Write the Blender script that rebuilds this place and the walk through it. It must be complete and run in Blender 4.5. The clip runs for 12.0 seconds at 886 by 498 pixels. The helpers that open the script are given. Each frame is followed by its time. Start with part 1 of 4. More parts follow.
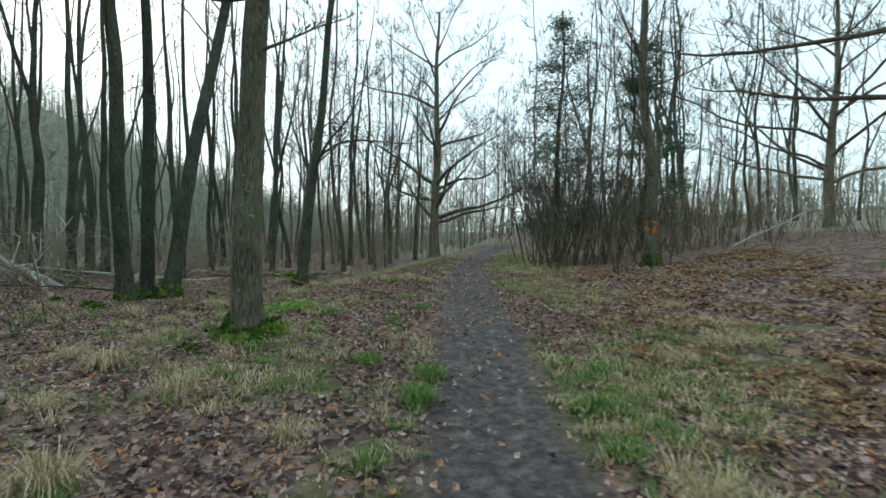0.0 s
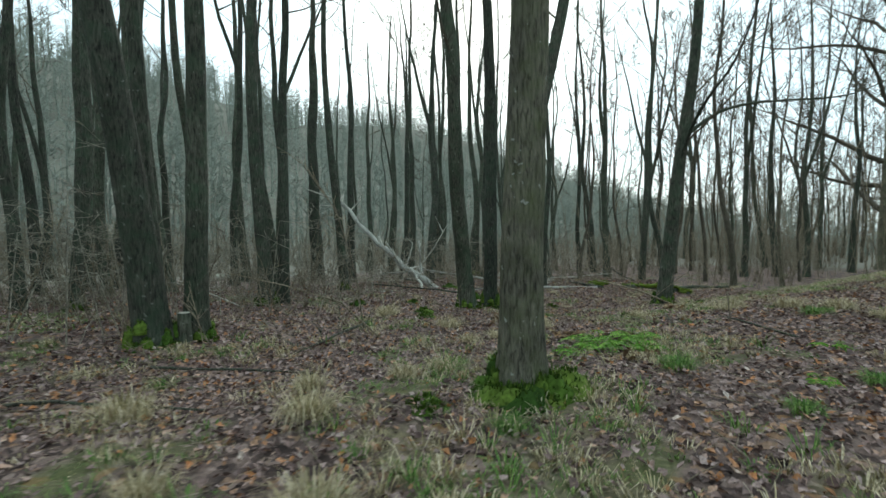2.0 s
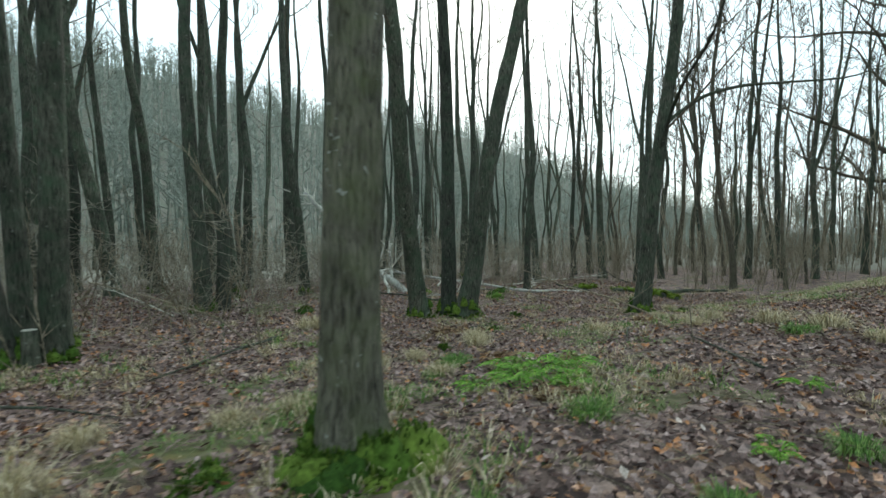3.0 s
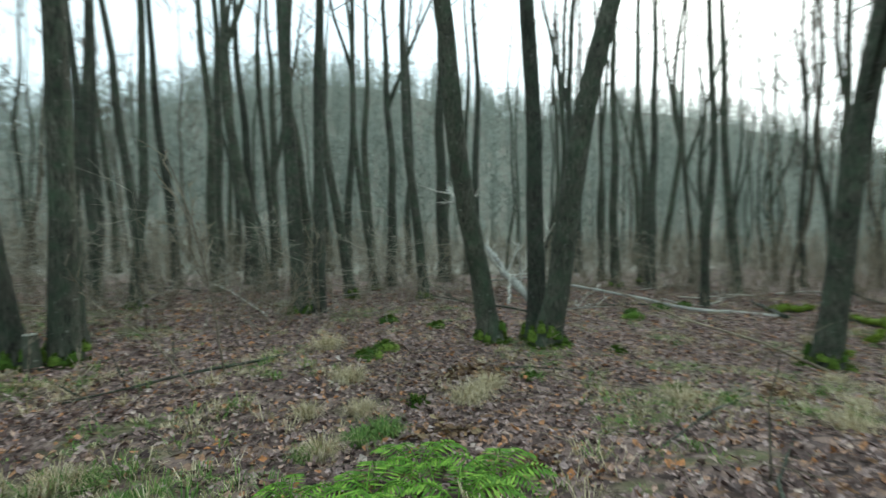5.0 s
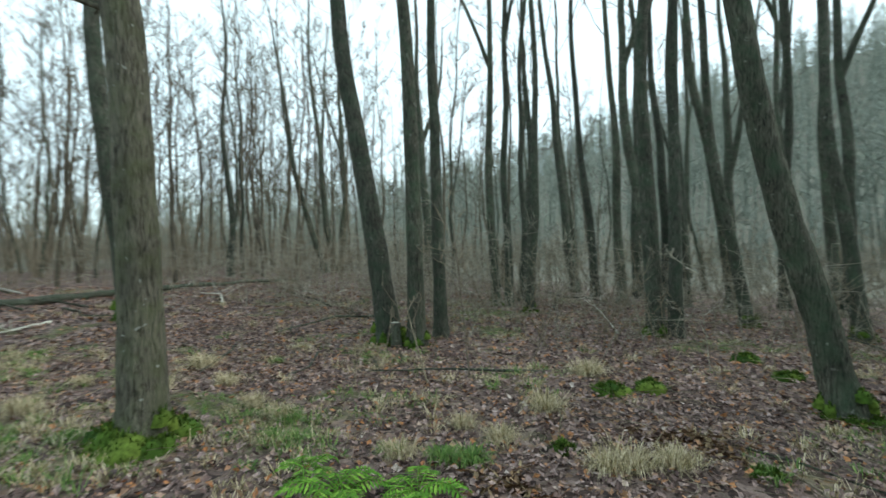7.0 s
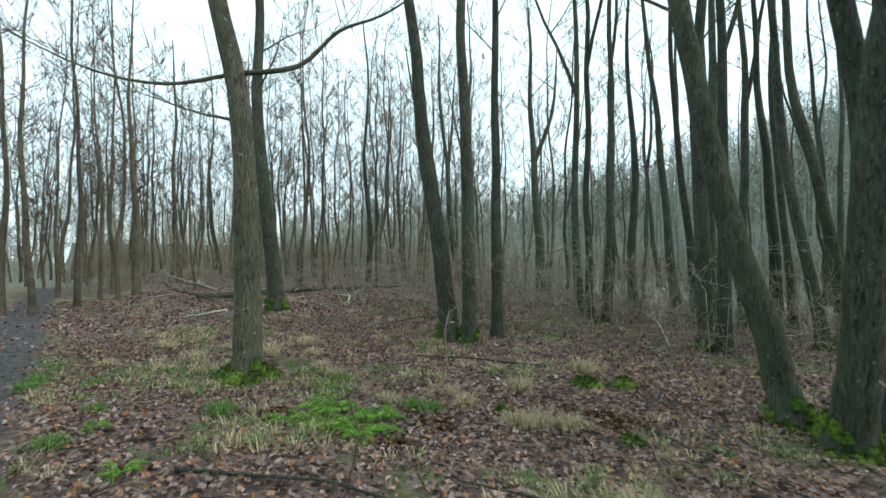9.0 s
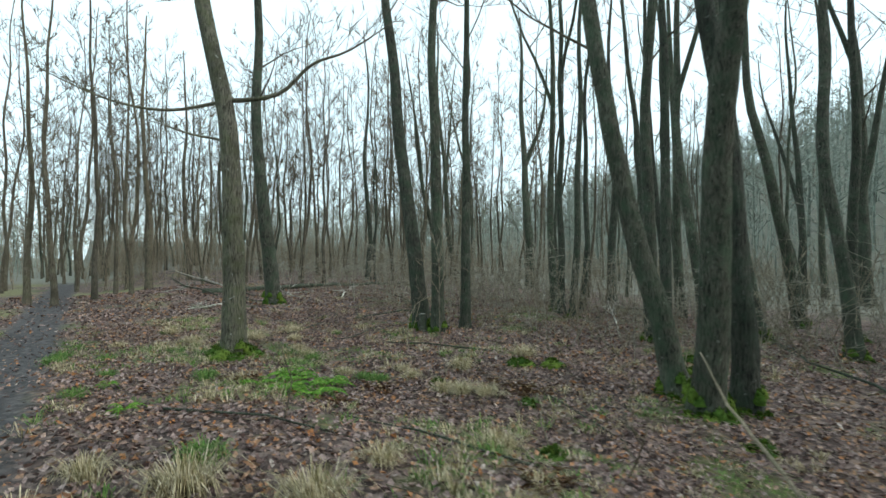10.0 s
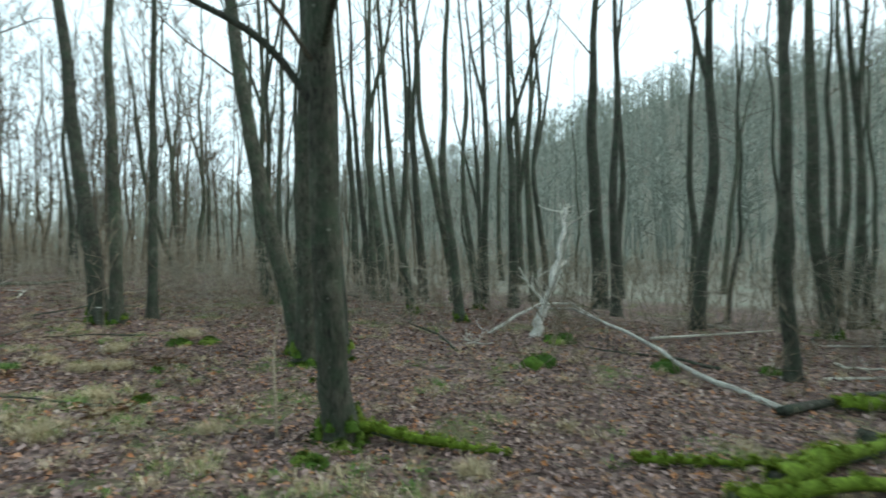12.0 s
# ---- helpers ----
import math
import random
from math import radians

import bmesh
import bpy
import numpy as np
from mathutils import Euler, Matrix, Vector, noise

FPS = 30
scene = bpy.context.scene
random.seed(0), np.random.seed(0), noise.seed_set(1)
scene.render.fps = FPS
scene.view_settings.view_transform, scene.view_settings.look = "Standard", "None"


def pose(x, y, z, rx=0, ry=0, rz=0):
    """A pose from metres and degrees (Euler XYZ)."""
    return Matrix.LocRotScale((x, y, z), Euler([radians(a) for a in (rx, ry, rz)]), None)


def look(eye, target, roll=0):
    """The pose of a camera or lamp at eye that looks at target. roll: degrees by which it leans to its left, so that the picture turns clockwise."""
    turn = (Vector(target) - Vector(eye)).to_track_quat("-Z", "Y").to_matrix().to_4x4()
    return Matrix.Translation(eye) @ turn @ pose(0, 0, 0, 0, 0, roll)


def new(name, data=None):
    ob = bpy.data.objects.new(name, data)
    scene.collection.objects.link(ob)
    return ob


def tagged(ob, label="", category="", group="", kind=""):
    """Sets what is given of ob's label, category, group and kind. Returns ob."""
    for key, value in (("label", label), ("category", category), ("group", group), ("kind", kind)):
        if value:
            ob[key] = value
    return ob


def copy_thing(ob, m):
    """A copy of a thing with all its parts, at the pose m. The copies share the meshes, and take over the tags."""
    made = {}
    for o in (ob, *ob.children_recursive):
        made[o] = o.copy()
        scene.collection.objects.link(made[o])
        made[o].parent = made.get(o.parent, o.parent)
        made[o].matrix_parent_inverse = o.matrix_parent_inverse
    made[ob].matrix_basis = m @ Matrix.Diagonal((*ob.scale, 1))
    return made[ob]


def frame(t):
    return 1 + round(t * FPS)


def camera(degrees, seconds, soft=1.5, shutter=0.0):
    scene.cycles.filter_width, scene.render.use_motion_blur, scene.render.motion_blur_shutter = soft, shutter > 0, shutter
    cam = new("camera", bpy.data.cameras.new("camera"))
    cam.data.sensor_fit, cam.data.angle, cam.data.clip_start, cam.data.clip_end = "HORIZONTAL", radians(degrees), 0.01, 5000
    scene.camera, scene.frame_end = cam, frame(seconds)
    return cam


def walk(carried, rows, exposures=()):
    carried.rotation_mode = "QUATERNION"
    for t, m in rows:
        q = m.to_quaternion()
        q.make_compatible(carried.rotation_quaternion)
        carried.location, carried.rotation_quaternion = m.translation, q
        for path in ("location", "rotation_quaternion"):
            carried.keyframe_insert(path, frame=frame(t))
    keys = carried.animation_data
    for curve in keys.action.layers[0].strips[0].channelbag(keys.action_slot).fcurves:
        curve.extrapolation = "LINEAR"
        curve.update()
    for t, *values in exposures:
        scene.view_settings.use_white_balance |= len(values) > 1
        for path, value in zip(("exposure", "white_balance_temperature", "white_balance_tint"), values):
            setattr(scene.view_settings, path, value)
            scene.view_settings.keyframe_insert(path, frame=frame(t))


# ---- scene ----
cam = camera(83.7, 12.0, soft=1.5, shutter=0.4)
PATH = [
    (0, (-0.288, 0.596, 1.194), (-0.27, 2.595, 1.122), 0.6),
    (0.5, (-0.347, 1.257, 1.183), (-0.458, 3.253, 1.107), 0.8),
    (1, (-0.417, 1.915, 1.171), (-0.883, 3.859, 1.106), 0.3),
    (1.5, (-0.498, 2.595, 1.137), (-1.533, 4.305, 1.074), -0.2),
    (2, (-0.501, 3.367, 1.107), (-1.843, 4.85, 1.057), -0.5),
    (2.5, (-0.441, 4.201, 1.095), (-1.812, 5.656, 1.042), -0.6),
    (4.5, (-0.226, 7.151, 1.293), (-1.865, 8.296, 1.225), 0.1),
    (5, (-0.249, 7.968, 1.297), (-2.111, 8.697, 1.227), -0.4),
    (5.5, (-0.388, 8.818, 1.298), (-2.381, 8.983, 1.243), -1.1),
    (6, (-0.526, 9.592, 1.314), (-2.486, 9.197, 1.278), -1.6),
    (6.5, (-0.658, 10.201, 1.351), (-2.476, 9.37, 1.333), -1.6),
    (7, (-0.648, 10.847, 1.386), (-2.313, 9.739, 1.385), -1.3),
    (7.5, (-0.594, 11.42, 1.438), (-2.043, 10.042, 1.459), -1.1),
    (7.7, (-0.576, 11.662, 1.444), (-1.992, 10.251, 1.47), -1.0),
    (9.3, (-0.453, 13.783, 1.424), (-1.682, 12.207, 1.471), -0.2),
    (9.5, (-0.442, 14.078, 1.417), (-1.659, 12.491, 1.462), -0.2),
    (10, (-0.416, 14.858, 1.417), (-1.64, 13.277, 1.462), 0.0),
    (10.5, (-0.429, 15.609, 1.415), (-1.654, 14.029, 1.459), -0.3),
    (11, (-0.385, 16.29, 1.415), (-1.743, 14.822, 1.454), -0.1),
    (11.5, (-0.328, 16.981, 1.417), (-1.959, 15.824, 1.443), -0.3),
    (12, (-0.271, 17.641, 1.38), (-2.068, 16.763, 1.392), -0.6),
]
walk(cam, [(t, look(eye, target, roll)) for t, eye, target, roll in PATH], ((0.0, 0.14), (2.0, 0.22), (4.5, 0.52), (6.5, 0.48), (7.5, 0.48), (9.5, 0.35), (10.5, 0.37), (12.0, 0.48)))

# ---- light ----
world = bpy.data.worlds.new("overcast_sky")
scene.world = world
world.use_nodes = True
wn, wl = world.node_tree.nodes, world.node_tree.links
wn.clear()
sky = wn.new("ShaderNodeTexSky")
sky.sky_type, sky.sun_disc = "NISHITA", False
sky.sun_elevation, sky.sun_rotation = radians(30), radians(321)
sky.air_density, sky.dust_density = 1.0, 2.0
dull = wn.new("ShaderNodeMix")
dull.data_type = "RGBA"
dull.inputs[0].default_value = 0.72
dull.inputs[7].default_value = (10.6, 13.6, 14.3, 1)
back = wn.new("ShaderNodeBackground")
back.inputs[1].default_value = 0.1
wout = wn.new("ShaderNodeOutputWorld")
wl.new(sky.outputs[0], dull.inputs[6])
wl.new(dull.outputs[2], back.inputs[0])
wl.new(back.outputs[0], wout.inputs[0])
sun = new("sun", bpy.data.lights.new("sun", "SUN"))
sun.data.energy, sun.data.angle, sun.data.color = 1.3, radians(14), (1.0, 0.98, 0.94)
sun.matrix_world = look((-40, 60, 38), (0, 10, 0))


# ---- materials ----
def material(name, rough=0.85, spec=0.3):
    m = bpy.data.materials.new(name)
    m.use_nodes = True
    b = m.node_tree.nodes["Principled BSDF"]
    b.inputs["Roughness"].default_value = rough
    b.inputs["Specular IOR Level"].default_value = spec
    return m, m.node_tree.nodes, m.node_tree.links, b


def ramp(nodes, stops):
    r = nodes.new("ShaderNodeValToRGB")
    e = r.color_ramp.elements
    while len(e) < len(stops):
        e.new(0.5)
    for k, (p, c) in zip(e, stops):
        k.position, k.color = p, (*c, 1)
    return r


def noise_tex(nodes, links, scale, detail=5, rough=0.6, vec=None, dist=0.0):
    n = nodes.new("ShaderNodeTexNoise")
    n.inputs["Scale"].default_value, n.inputs["Detail"].default_value = scale, detail
    n.inputs["Roughness"].default_value, n.inputs["Distortion"].default_value = rough, dist
    if vec:
        links.new(vec, n.inputs["Vector"])
    return n


def mix(nodes, links, fac, a, b, blend="MIX"):
    m = nodes.new("ShaderNodeMix")
    m.data_type, m.blend_type = "RGBA", blend
    for sock, v in ((0, fac), (6, a), (7, b)):
        if hasattr(v, "is_linked"):
            links.new(v, m.inputs[sock])
        elif sock == 0:
            m.inputs[0].default_value = v
        else:
            m.inputs[sock].default_value = (*v, 1)
    return m.outputs[2]


def bump(nodes, links, height, strength, dist, bsdf):
    b = nodes.new("ShaderNodeBump")
    b.inputs["Strength"].default_value, b.inputs["Distance"].default_value = strength, dist
    links.new(height, b.inputs["Height"])
    links.new(b.outputs[0], bsdf.inputs["Normal"])


def coords(nodes, links, scale=(1, 1, 1)):
    tc = nodes.new("ShaderNodeNewGeometry")
    mp = nodes.new("ShaderNodeMapping")
    mp.inputs["Scale"].default_value = scale
    links.new(tc.outputs["Position"], mp.inputs["Vector"])
    return mp.outputs[0]


def bark_material(name, dark, light, green, spots=0.0, fissure=1.0):
    m, n, l, b = material(name, 0.9, 0.2)
    v = coords(n, l, (1, 1, 0.17))
    w = coords(n, l)
    fine = noise_tex(n, l, 46, 5, 0.62, v, 0.7)
    big = noise_tex(n, l, 2.2, 4, 0.6, w)
    moss = noise_tex(n, l, 5.0, 5, 0.65, w)
    r = ramp(n, ((0.36, tuple(c * 0.6 for c in dark)), (0.5, tuple((a + c) / 2 for a, c in zip(dark, light))), (0.66, light)))
    l.new(fine.outputs[0], r.inputs[0])
    rg = ramp(n, ((0.42, (0, 0, 0)), (0.72, (0.85, 0.85, 0.85))))
    l.new(moss.outputs[0], rg.inputs[0])
    col = mix(n, l, rg.outputs[0], r.outputs[0], green)
    rb = ramp(n, ((0.3, (0.62, 0.62, 0.62)), (0.7, (1.25, 1.25, 1.25))))
    l.new(big.outputs[0], rb.inputs[0])
    col = mix(n, l, 1.0, col, rb.outputs[0], "MULTIPLY")
    if spots:
        sp = noise_tex(n, l, 16.0, 3, 0.5, w)
        rs = ramp(n, ((0.68, (0, 0, 0)), (0.71, (spots, spots, spots))))
        l.new(sp.outputs[0], rs.inputs[0])
        col = mix(n, l, rs.outputs[0], col, (0.42, 0.44, 0.40))
    info = n.new("ShaderNodeObjectInfo")
    rr = ramp(n, ((0.0, (0.75, 0.75, 0.75)), (1.0, (1.2, 1.18, 1.1))))
    l.new(info.outputs["Random"], rr.inputs[0])
    col = mix(n, l, 1.0, col, rr.outputs[0], "MULTIPLY")
    l.new(col, b.inputs["Base Color"])
    bump(n, l, fine.outputs[0], 1.0, 0.045 * fissure, b)
    return m


BARK = bark_material("bark_alder", (0.034, 0.036, 0.029), (0.135, 0.137, 0.11), (0.06, 0.098, 0.062), 0.35)
BARK_OAK = bark_material("bark_oak", (0.085, 0.08, 0.062), (0.265, 0.25, 0.195), (0.15, 0.17, 0.09), 0.9, 1.0)
BARK_PALE = bark_material("bark_dead_pale", (0.46, 0.45, 0.41), (0.76, 0.74, 0.68), (0.52, 0.54, 0.46))
# bark of the distant trees, paled to grey-green to stand in for haze
FARWOOD_HAZED = bark_material("far_bare_wood_hazed", (0.19, 0.215, 0.19), (0.40, 0.43, 0.39), (0.27, 0.33, 0.27))
TWIG = bark_material("bark_twig", (0.075, 0.062, 0.048), (0.19, 0.165, 0.13), (0.12, 0.12, 0.08))
SPRAY = bark_material("dead_spray", (0.24, 0.22, 0.18), (0.52, 0.48, 0.41), (0.34, 0.33, 0.25))
BRUSH = bark_material("brush_stem", (0.16, 0.13, 0.095), (0.36, 0.30, 0.235), (0.24, 0.22, 0.15))


def island_material(name, stops, rough=0.8, spec=0.3, grain=60):
    m, n, l, b = material(name, rough, spec)
    g = n.new("ShaderNodeNewGeometry")
    r = ramp(n, stops)
    r.color_ramp.interpolation = "LINEAR"
    l.new(g.outputs["Random Per Island"], r.inputs[0])
    t = noise_tex(n, l, grain, 3, 0.6, coords(n, l))
    rt = ramp(n, ((0.3, (0.5, 0.5, 0.5)), (0.7, (1.4, 1.4, 1.4))))
    l.new(t.outputs[0], rt.inputs[0])
    col = mix(n, l, 1.0, r.outputs[0], rt.outputs[0], "MULTIPLY")
    l.new(col, b.inputs["Base Color"])
    return m


LEAF = island_material("dead_leaf", ((0.0, (0.06, 0.036, 0.032)), (0.26, (0.125, 0.076, 0.066)), (0.5, (0.225, 0.148, 0.128)),
                                     (0.74, (0.36, 0.265, 0.24)), (0.86, (0.33, 0.18, 0.10)), (0.94, (0.40, 0.16, 0.05)), (1.0, (0.46, 0.385, 0.335))), 0.62, 0.35)
GRASS = island_material("tussock_grass", ((0.0, (0.20, 0.17, 0.075)), (0.3, (0.34, 0.28, 0.145)), (0.6, (0.50, 0.415, 0.26)), (1.0, (0.62, 0.53, 0.38))), 0.7)
GREENG = island_material("green_grass", ((0.0, (0.06, 0.14, 0.025)), (0.6, (0.13, 0.24, 0.05)), (1.0, (0.26, 0.33, 0.10))), 0.65)
FERN = island_material("fern_green", ((0.0, (0.05, 0.13, 0.015)), (0.6, (0.11, 0.245, 0.028)), (1.0, (0.2, 0.34, 0.05))), 0.8, 0.12)
BRACKEN = island_material("bracken_brown", ((0.0, (0.10, 0.055, 0.032)), (0.5, (0.19, 0.115, 0.065)), (0.85, (0.33, 0.25, 0.14)), (1.0, (0.30, 0.13, 0.05))), 0.8)
HOLLY = island_material("holly_leaf", ((0.0, (0.022, 0.05, 0.032)), (0.6, (0.055, 0.105, 0.066)), (1.0, (0.1, 0.15, 0.1))), 0.4, 0.5)
PINE = island_material("conifer_needle", ((0.0, (0.035, 0.07, 0.042)), (1.0, (0.105, 0.15, 0.085))), 0.7)
BRIGHT_MOSS = island_material("bright_moss", ((0.0, (0.065, 0.115, 0.012)), (0.5, (0.14, 0.20, 0.025)), (1.0, (0.25, 0.30, 0.05))), 0.9, 0.1, 22)
MOSSB = island_material("moss_tuft", ((0.0, (0.028, 0.062, 0.011)), (0.5, (0.062, 0.115, 0.018)), (1.0, (0.125, 0.17, 0.03))), 0.9, 0.1, 22)


def moss_material():
    m, n, l, b = material("moss", 0.95, 0.1)
    t = noise_tex(n, l, 26, 6, 0.7, coords(n, l))
    r = ramp(n, ((0.3, (0.03, 0.065, 0.012)), (0.55, (0.09, 0.17, 0.025)), (0.75, (0.20, 0.26, 0.05))))
    l.new(t.outputs[0], r.inputs[0])
    l.new(r.outputs[0], b.inputs["Base Color"])
    bump(n, l, t.outputs[0], 1.0, 0.03, b)
    return m


MOSS = moss_material()


def ground_material():
    """Leaf litter, trodden mud on the path, grassy patches, far floor with haze in its colour; weights come from the
    mesh.
    """
    m, n, l, b = material("woodland_ground", 0.9, 0.25)
    v = coords(n, l)
    cell = n.new("ShaderNodeTexVoronoi")
    cell.inputs["Scale"].default_value = 16
    cell.inputs["Randomness"].default_value = 1
    warp = noise_tex(n, l, 7, 3, 0.6, v)
    wv = mix(n, l, 0.12, v, warp.outputs["Color"])
    l.new(wv, cell.inputs["Vector"])
    sep = n.new("ShaderNodeSeparateColor")
    l.new(cell.outputs["Color"], sep.inputs[0])
    litter = ramp(n, ((0.0, (0.035, 0.023, 0.02)), (0.3, (0.08, 0.053, 0.045)), (0.6, (0.15, 0.104, 0.088)), (0.85, (0.24, 0.175, 0.15)), (1.0, (0.23, 0.125, 0.06))))
    l.new(sep.outputs[0], litter.inputs[0])
    small = noise_tex(n, l, 42, 6, 0.7, v)
    rs = ramp(n, ((0.3, (0.5, 0.5, 0.5)), (0.7, (1.35, 1.35, 1.35))))
    l.new(small.outputs[0], rs.inputs[0])
    lit = mix(n, l, 1.0, litter.outputs[0], rs.outputs[0], "MULTIPLY")
    mud = noise_tex(n, l, 9, 7, 0.7, v)
    rm = ramp(n, ((0.32, (0.02, 0.018, 0.019)), (0.5, (0.062, 0.055, 0.054)), (0.72, (0.165, 0.145, 0.138))))
    l.new(mud.outputs[0], rm.inputs[0])
    gn = noise_tex(n, l, 30, 6, 0.75, v)
    rg = ramp(n, ((0.3, (0.07, 0.075, 0.03)), (0.55, (0.19, 0.175, 0.085)), (0.75, (0.36, 0.31, 0.19))))
    l.new(gn.outputs[0], rg.inputs[0])
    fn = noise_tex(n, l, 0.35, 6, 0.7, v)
    # far floor: greyer and paler than the litter, imitating distance haze
    rf_haze = ramp(n, ((0.3, (0.13, 0.125, 0.10)), (0.5, (0.19, 0.18, 0.145)), (0.7, (0.17, 0.195, 0.145))))
    l.new(fn.outputs[0], rf_haze.inputs[0])
    edge = noise_tex(n, l, 3.0, 5, 0.7, v)

    def weight(attr, lo, hi, amount=0.45):
        at = n.new("ShaderNodeAttribute")
        at.attribute_name = attr
        ma = n.new("ShaderNodeMath")
        ma.operation = "MULTIPLY_ADD"
        l.new(edge.outputs[0], ma.inputs[0])
        ma.inputs[1].default_value = amount
        l.new(at.outputs["Fac"], ma.inputs[2])
        mr = n.new("ShaderNodeMapRange")
        mr.inputs[1].default_value, mr.inputs[2].default_value = lo + amount / 2, hi + amount / 2
        l.new(ma.outputs[0], mr.inputs[0])
        return mr.outputs[0]

    col = mix(n, l, weight("grassy", 0.35, 0.75, 0.9), lit, rg.outputs[0])
    mcol = ramp(n, ((0.3, (0.03, 0.05, 0.012)), (0.7, (0.12, 0.13, 0.042))))
    l.new(gn.outputs[0], mcol.inputs[0])
    col = mix(n, l, weight("mossy", 0.5, 1.2, 0.8), col, mcol.outputs[0])
    col = mix(n, l, weight("trodden", 0.3, 0.75, 0.7), col, rm.outputs[0])
    col = mix(n, l, weight("far", 0.3, 0.7), col, rf_haze.outputs[0])
    l.new(col, b.inputs["Base Color"])
    bump(n, l, mix(n, l, 0.5, small.outputs["Color"], cell.outputs["Color"]), 0.7, 0.03, b)
    return m


GROUND = ground_material()


# ---- shape helpers ----
class Mesher:
    """Collects tubes and leaves, and makes one mesh of them."""

    def __init__(self):
        self.v, self.f = [], []

    def tube(self, pts, radii, sides=6, lump=0.0, cap=True, rng=random):
        base, prev = len(self.v), None
        n = len(pts)
        for i, (p, r) in enumerate(zip(pts, radii)):
            d = (pts[min(i + 1, n - 1)] - pts[max(i - 1, 0)]).normalized()
            a = d.orthogonal().normalized() if prev is None else (prev - d * prev.dot(d)).normalized()
            prev = a
            b = d.cross(a)
            for k in range(sides):
                w = 2 * math.pi * k / sides
                q = r * (1 + lump * rng.uniform(-1, 1)) if lump else r
                self.v.append(p + a * (q * math.cos(w)) + b * (q * math.sin(w)))
        for i in range(n - 1):
            o = base + i * sides
            for k in range(sides):
                k2 = (k + 1) % sides
                self.f.append((o + k, o + k2, o + sides + k2, o + sides + k))
        if cap and sides > 3:
            self.f.append(tuple(base + (n - 1) * sides + k for k in range(sides)))

    def spike(self, p, e, w):
        """A twig end: a slim solid cone from p to e."""
        d = (e - p).normalized()
        a = d.orthogonal()
        b = d.cross(a)
        o = len(self.v)
        self.v += [p + a * w, p - a * (w * 0.5) + b * (w * 0.87), p - a * (w * 0.5) - b * (w * 0.87), e]
        self.f += [(o, o + 1, o + 3), (o + 1, o + 2, o + 3), (o + 2, o, o + 3)]

    def blade(self, p, d, w, bend):
        """A grass blade: base p, vector d, half width w, droop bend."""
        s = Vector((-d.y, d.x, 0))
        s = s.normalized() * w if s.length > 1e-5 else Vector((w, 0, 0))
        o = len(self.v)
        mid = p + d * 0.55 + Vector((0, 0, bend * 0.3))
        tip = p + d + Vector((0, 0, -bend))
        self.v += [p - s, p + s, mid + s * 0.7, mid - s * 0.7, tip]
        self.f += [(o, o + 1, o + 2, o + 3), (o + 3, o + 2, o + 4)]

    def dry_leaf(self, p, along, side, fold, curl):
        """A dead leaf: pointed, cupped, with a curled tip."""
        o = len(self.v)
        up = along.cross(side).normalized() * side.length
        self.v += [p - along * 0.5, p + side + up * fold - along * 0.06, p + along * 0.5 + up * curl, p - side * 0.9 + up * fold * 0.6 + along * 0.08, p - up * 0.15]
        self.f += [(o, o + 1, o + 4), (o + 1, o + 2, o + 4), (o + 2, o + 3, o + 4), (o + 3, o, o + 4)]

    def leaf(self, p, along, side, fold=0.3):
        """A pointed leaf folded along its rib."""
        o = len(self.v)
        up = along.cross(side).normalized() * side.length * fold
        self.v += [p - along * 0.5, p + side + up + along * 0.05, p + along * 0.5, p - side + up + along * 0.05]
        self.f += [(o, o + 1, o + 2), (o, o + 2, o + 3)]

    def mesh(self, name, mat, smooth_faces=True):
        me = bpy.data.meshes.new(name)
        me.from_pydata([tuple(q) for q in self.v], [], self.f)
        if smooth_faces:
            me.polygons.foreach_set("use_smooth", [True] * len(me.polygons))
        me.materials.append(mat)
        me.update()
        return me


def part(name, me, parent, label=""):
    ob = new(name, me)
    ob.parent = parent
    return tagged(ob, label) if label else ob


def smooth(a, b, v):
    t = min(1.0, max(0.0, (v - a) / (b - a)))
    return t * t * (3 - 2 * t)


def path_x(y):
    return 0.0 + 0.034 * y + 0.005 * max(0.0, min(y, 30.0) - 10) ** 2 * smooth(10, 16, y) + 0.16 * max(0.0, y - 30)


def path_z(y):
    knots = ((-40, 0.1), (-8, 0.02), (0, -0.1), (4, -0.22), (8.0, -0.04), (11.5, 0.1), (14, 0.08), (18.5, 0.06), (30, 0.1), (60, 1.2), (150, 3.0))
    if y <= knots[0][0]:
        return knots[0][1]
    for (a, za), (b, zb) in zip(knots, knots[1:]):
        if y < b:
            return za + (zb - za) * smooth(a, b, y)
    return knots[-1][1]


def ground_z(x, y):
    """Height of the ground: path, wood floor below it, bank beside it, hill beyond the wood."""
    c = path_x(y)
    floor = 0.08 - 0.035 * min(y, 24.0) + 0.012 * max(-25.0, x)
    floor += 0.05 * math.sin(x * 0.9 + 1) * math.cos(y * 0.7) + 0.03 * math.sin(x * 2.1 + y * 1.7)
    p = path_z(y)
    z = floor + (p - floor) * smooth(-5.2, -0.8, x - c)
    r = x - c
    if r > 0.9:
        z += 1.0 * smooth(1.5, 12.0, r) + 0.06 * max(0.0, r - 9) * smooth(9, 14, r) + 0.06 * smooth(1, 3, r) * (math.sin(x * 1.7) * math.cos(y * 1.3))
    d = -x - 30
    if d > 0:
        z += 46 * smooth(0, 120, d) * (0.92 + 0.08 * math.sin(y * 0.05 + 0.6)) * smooth(-140, 50, y) * smooth(360, 140, y)
    return z


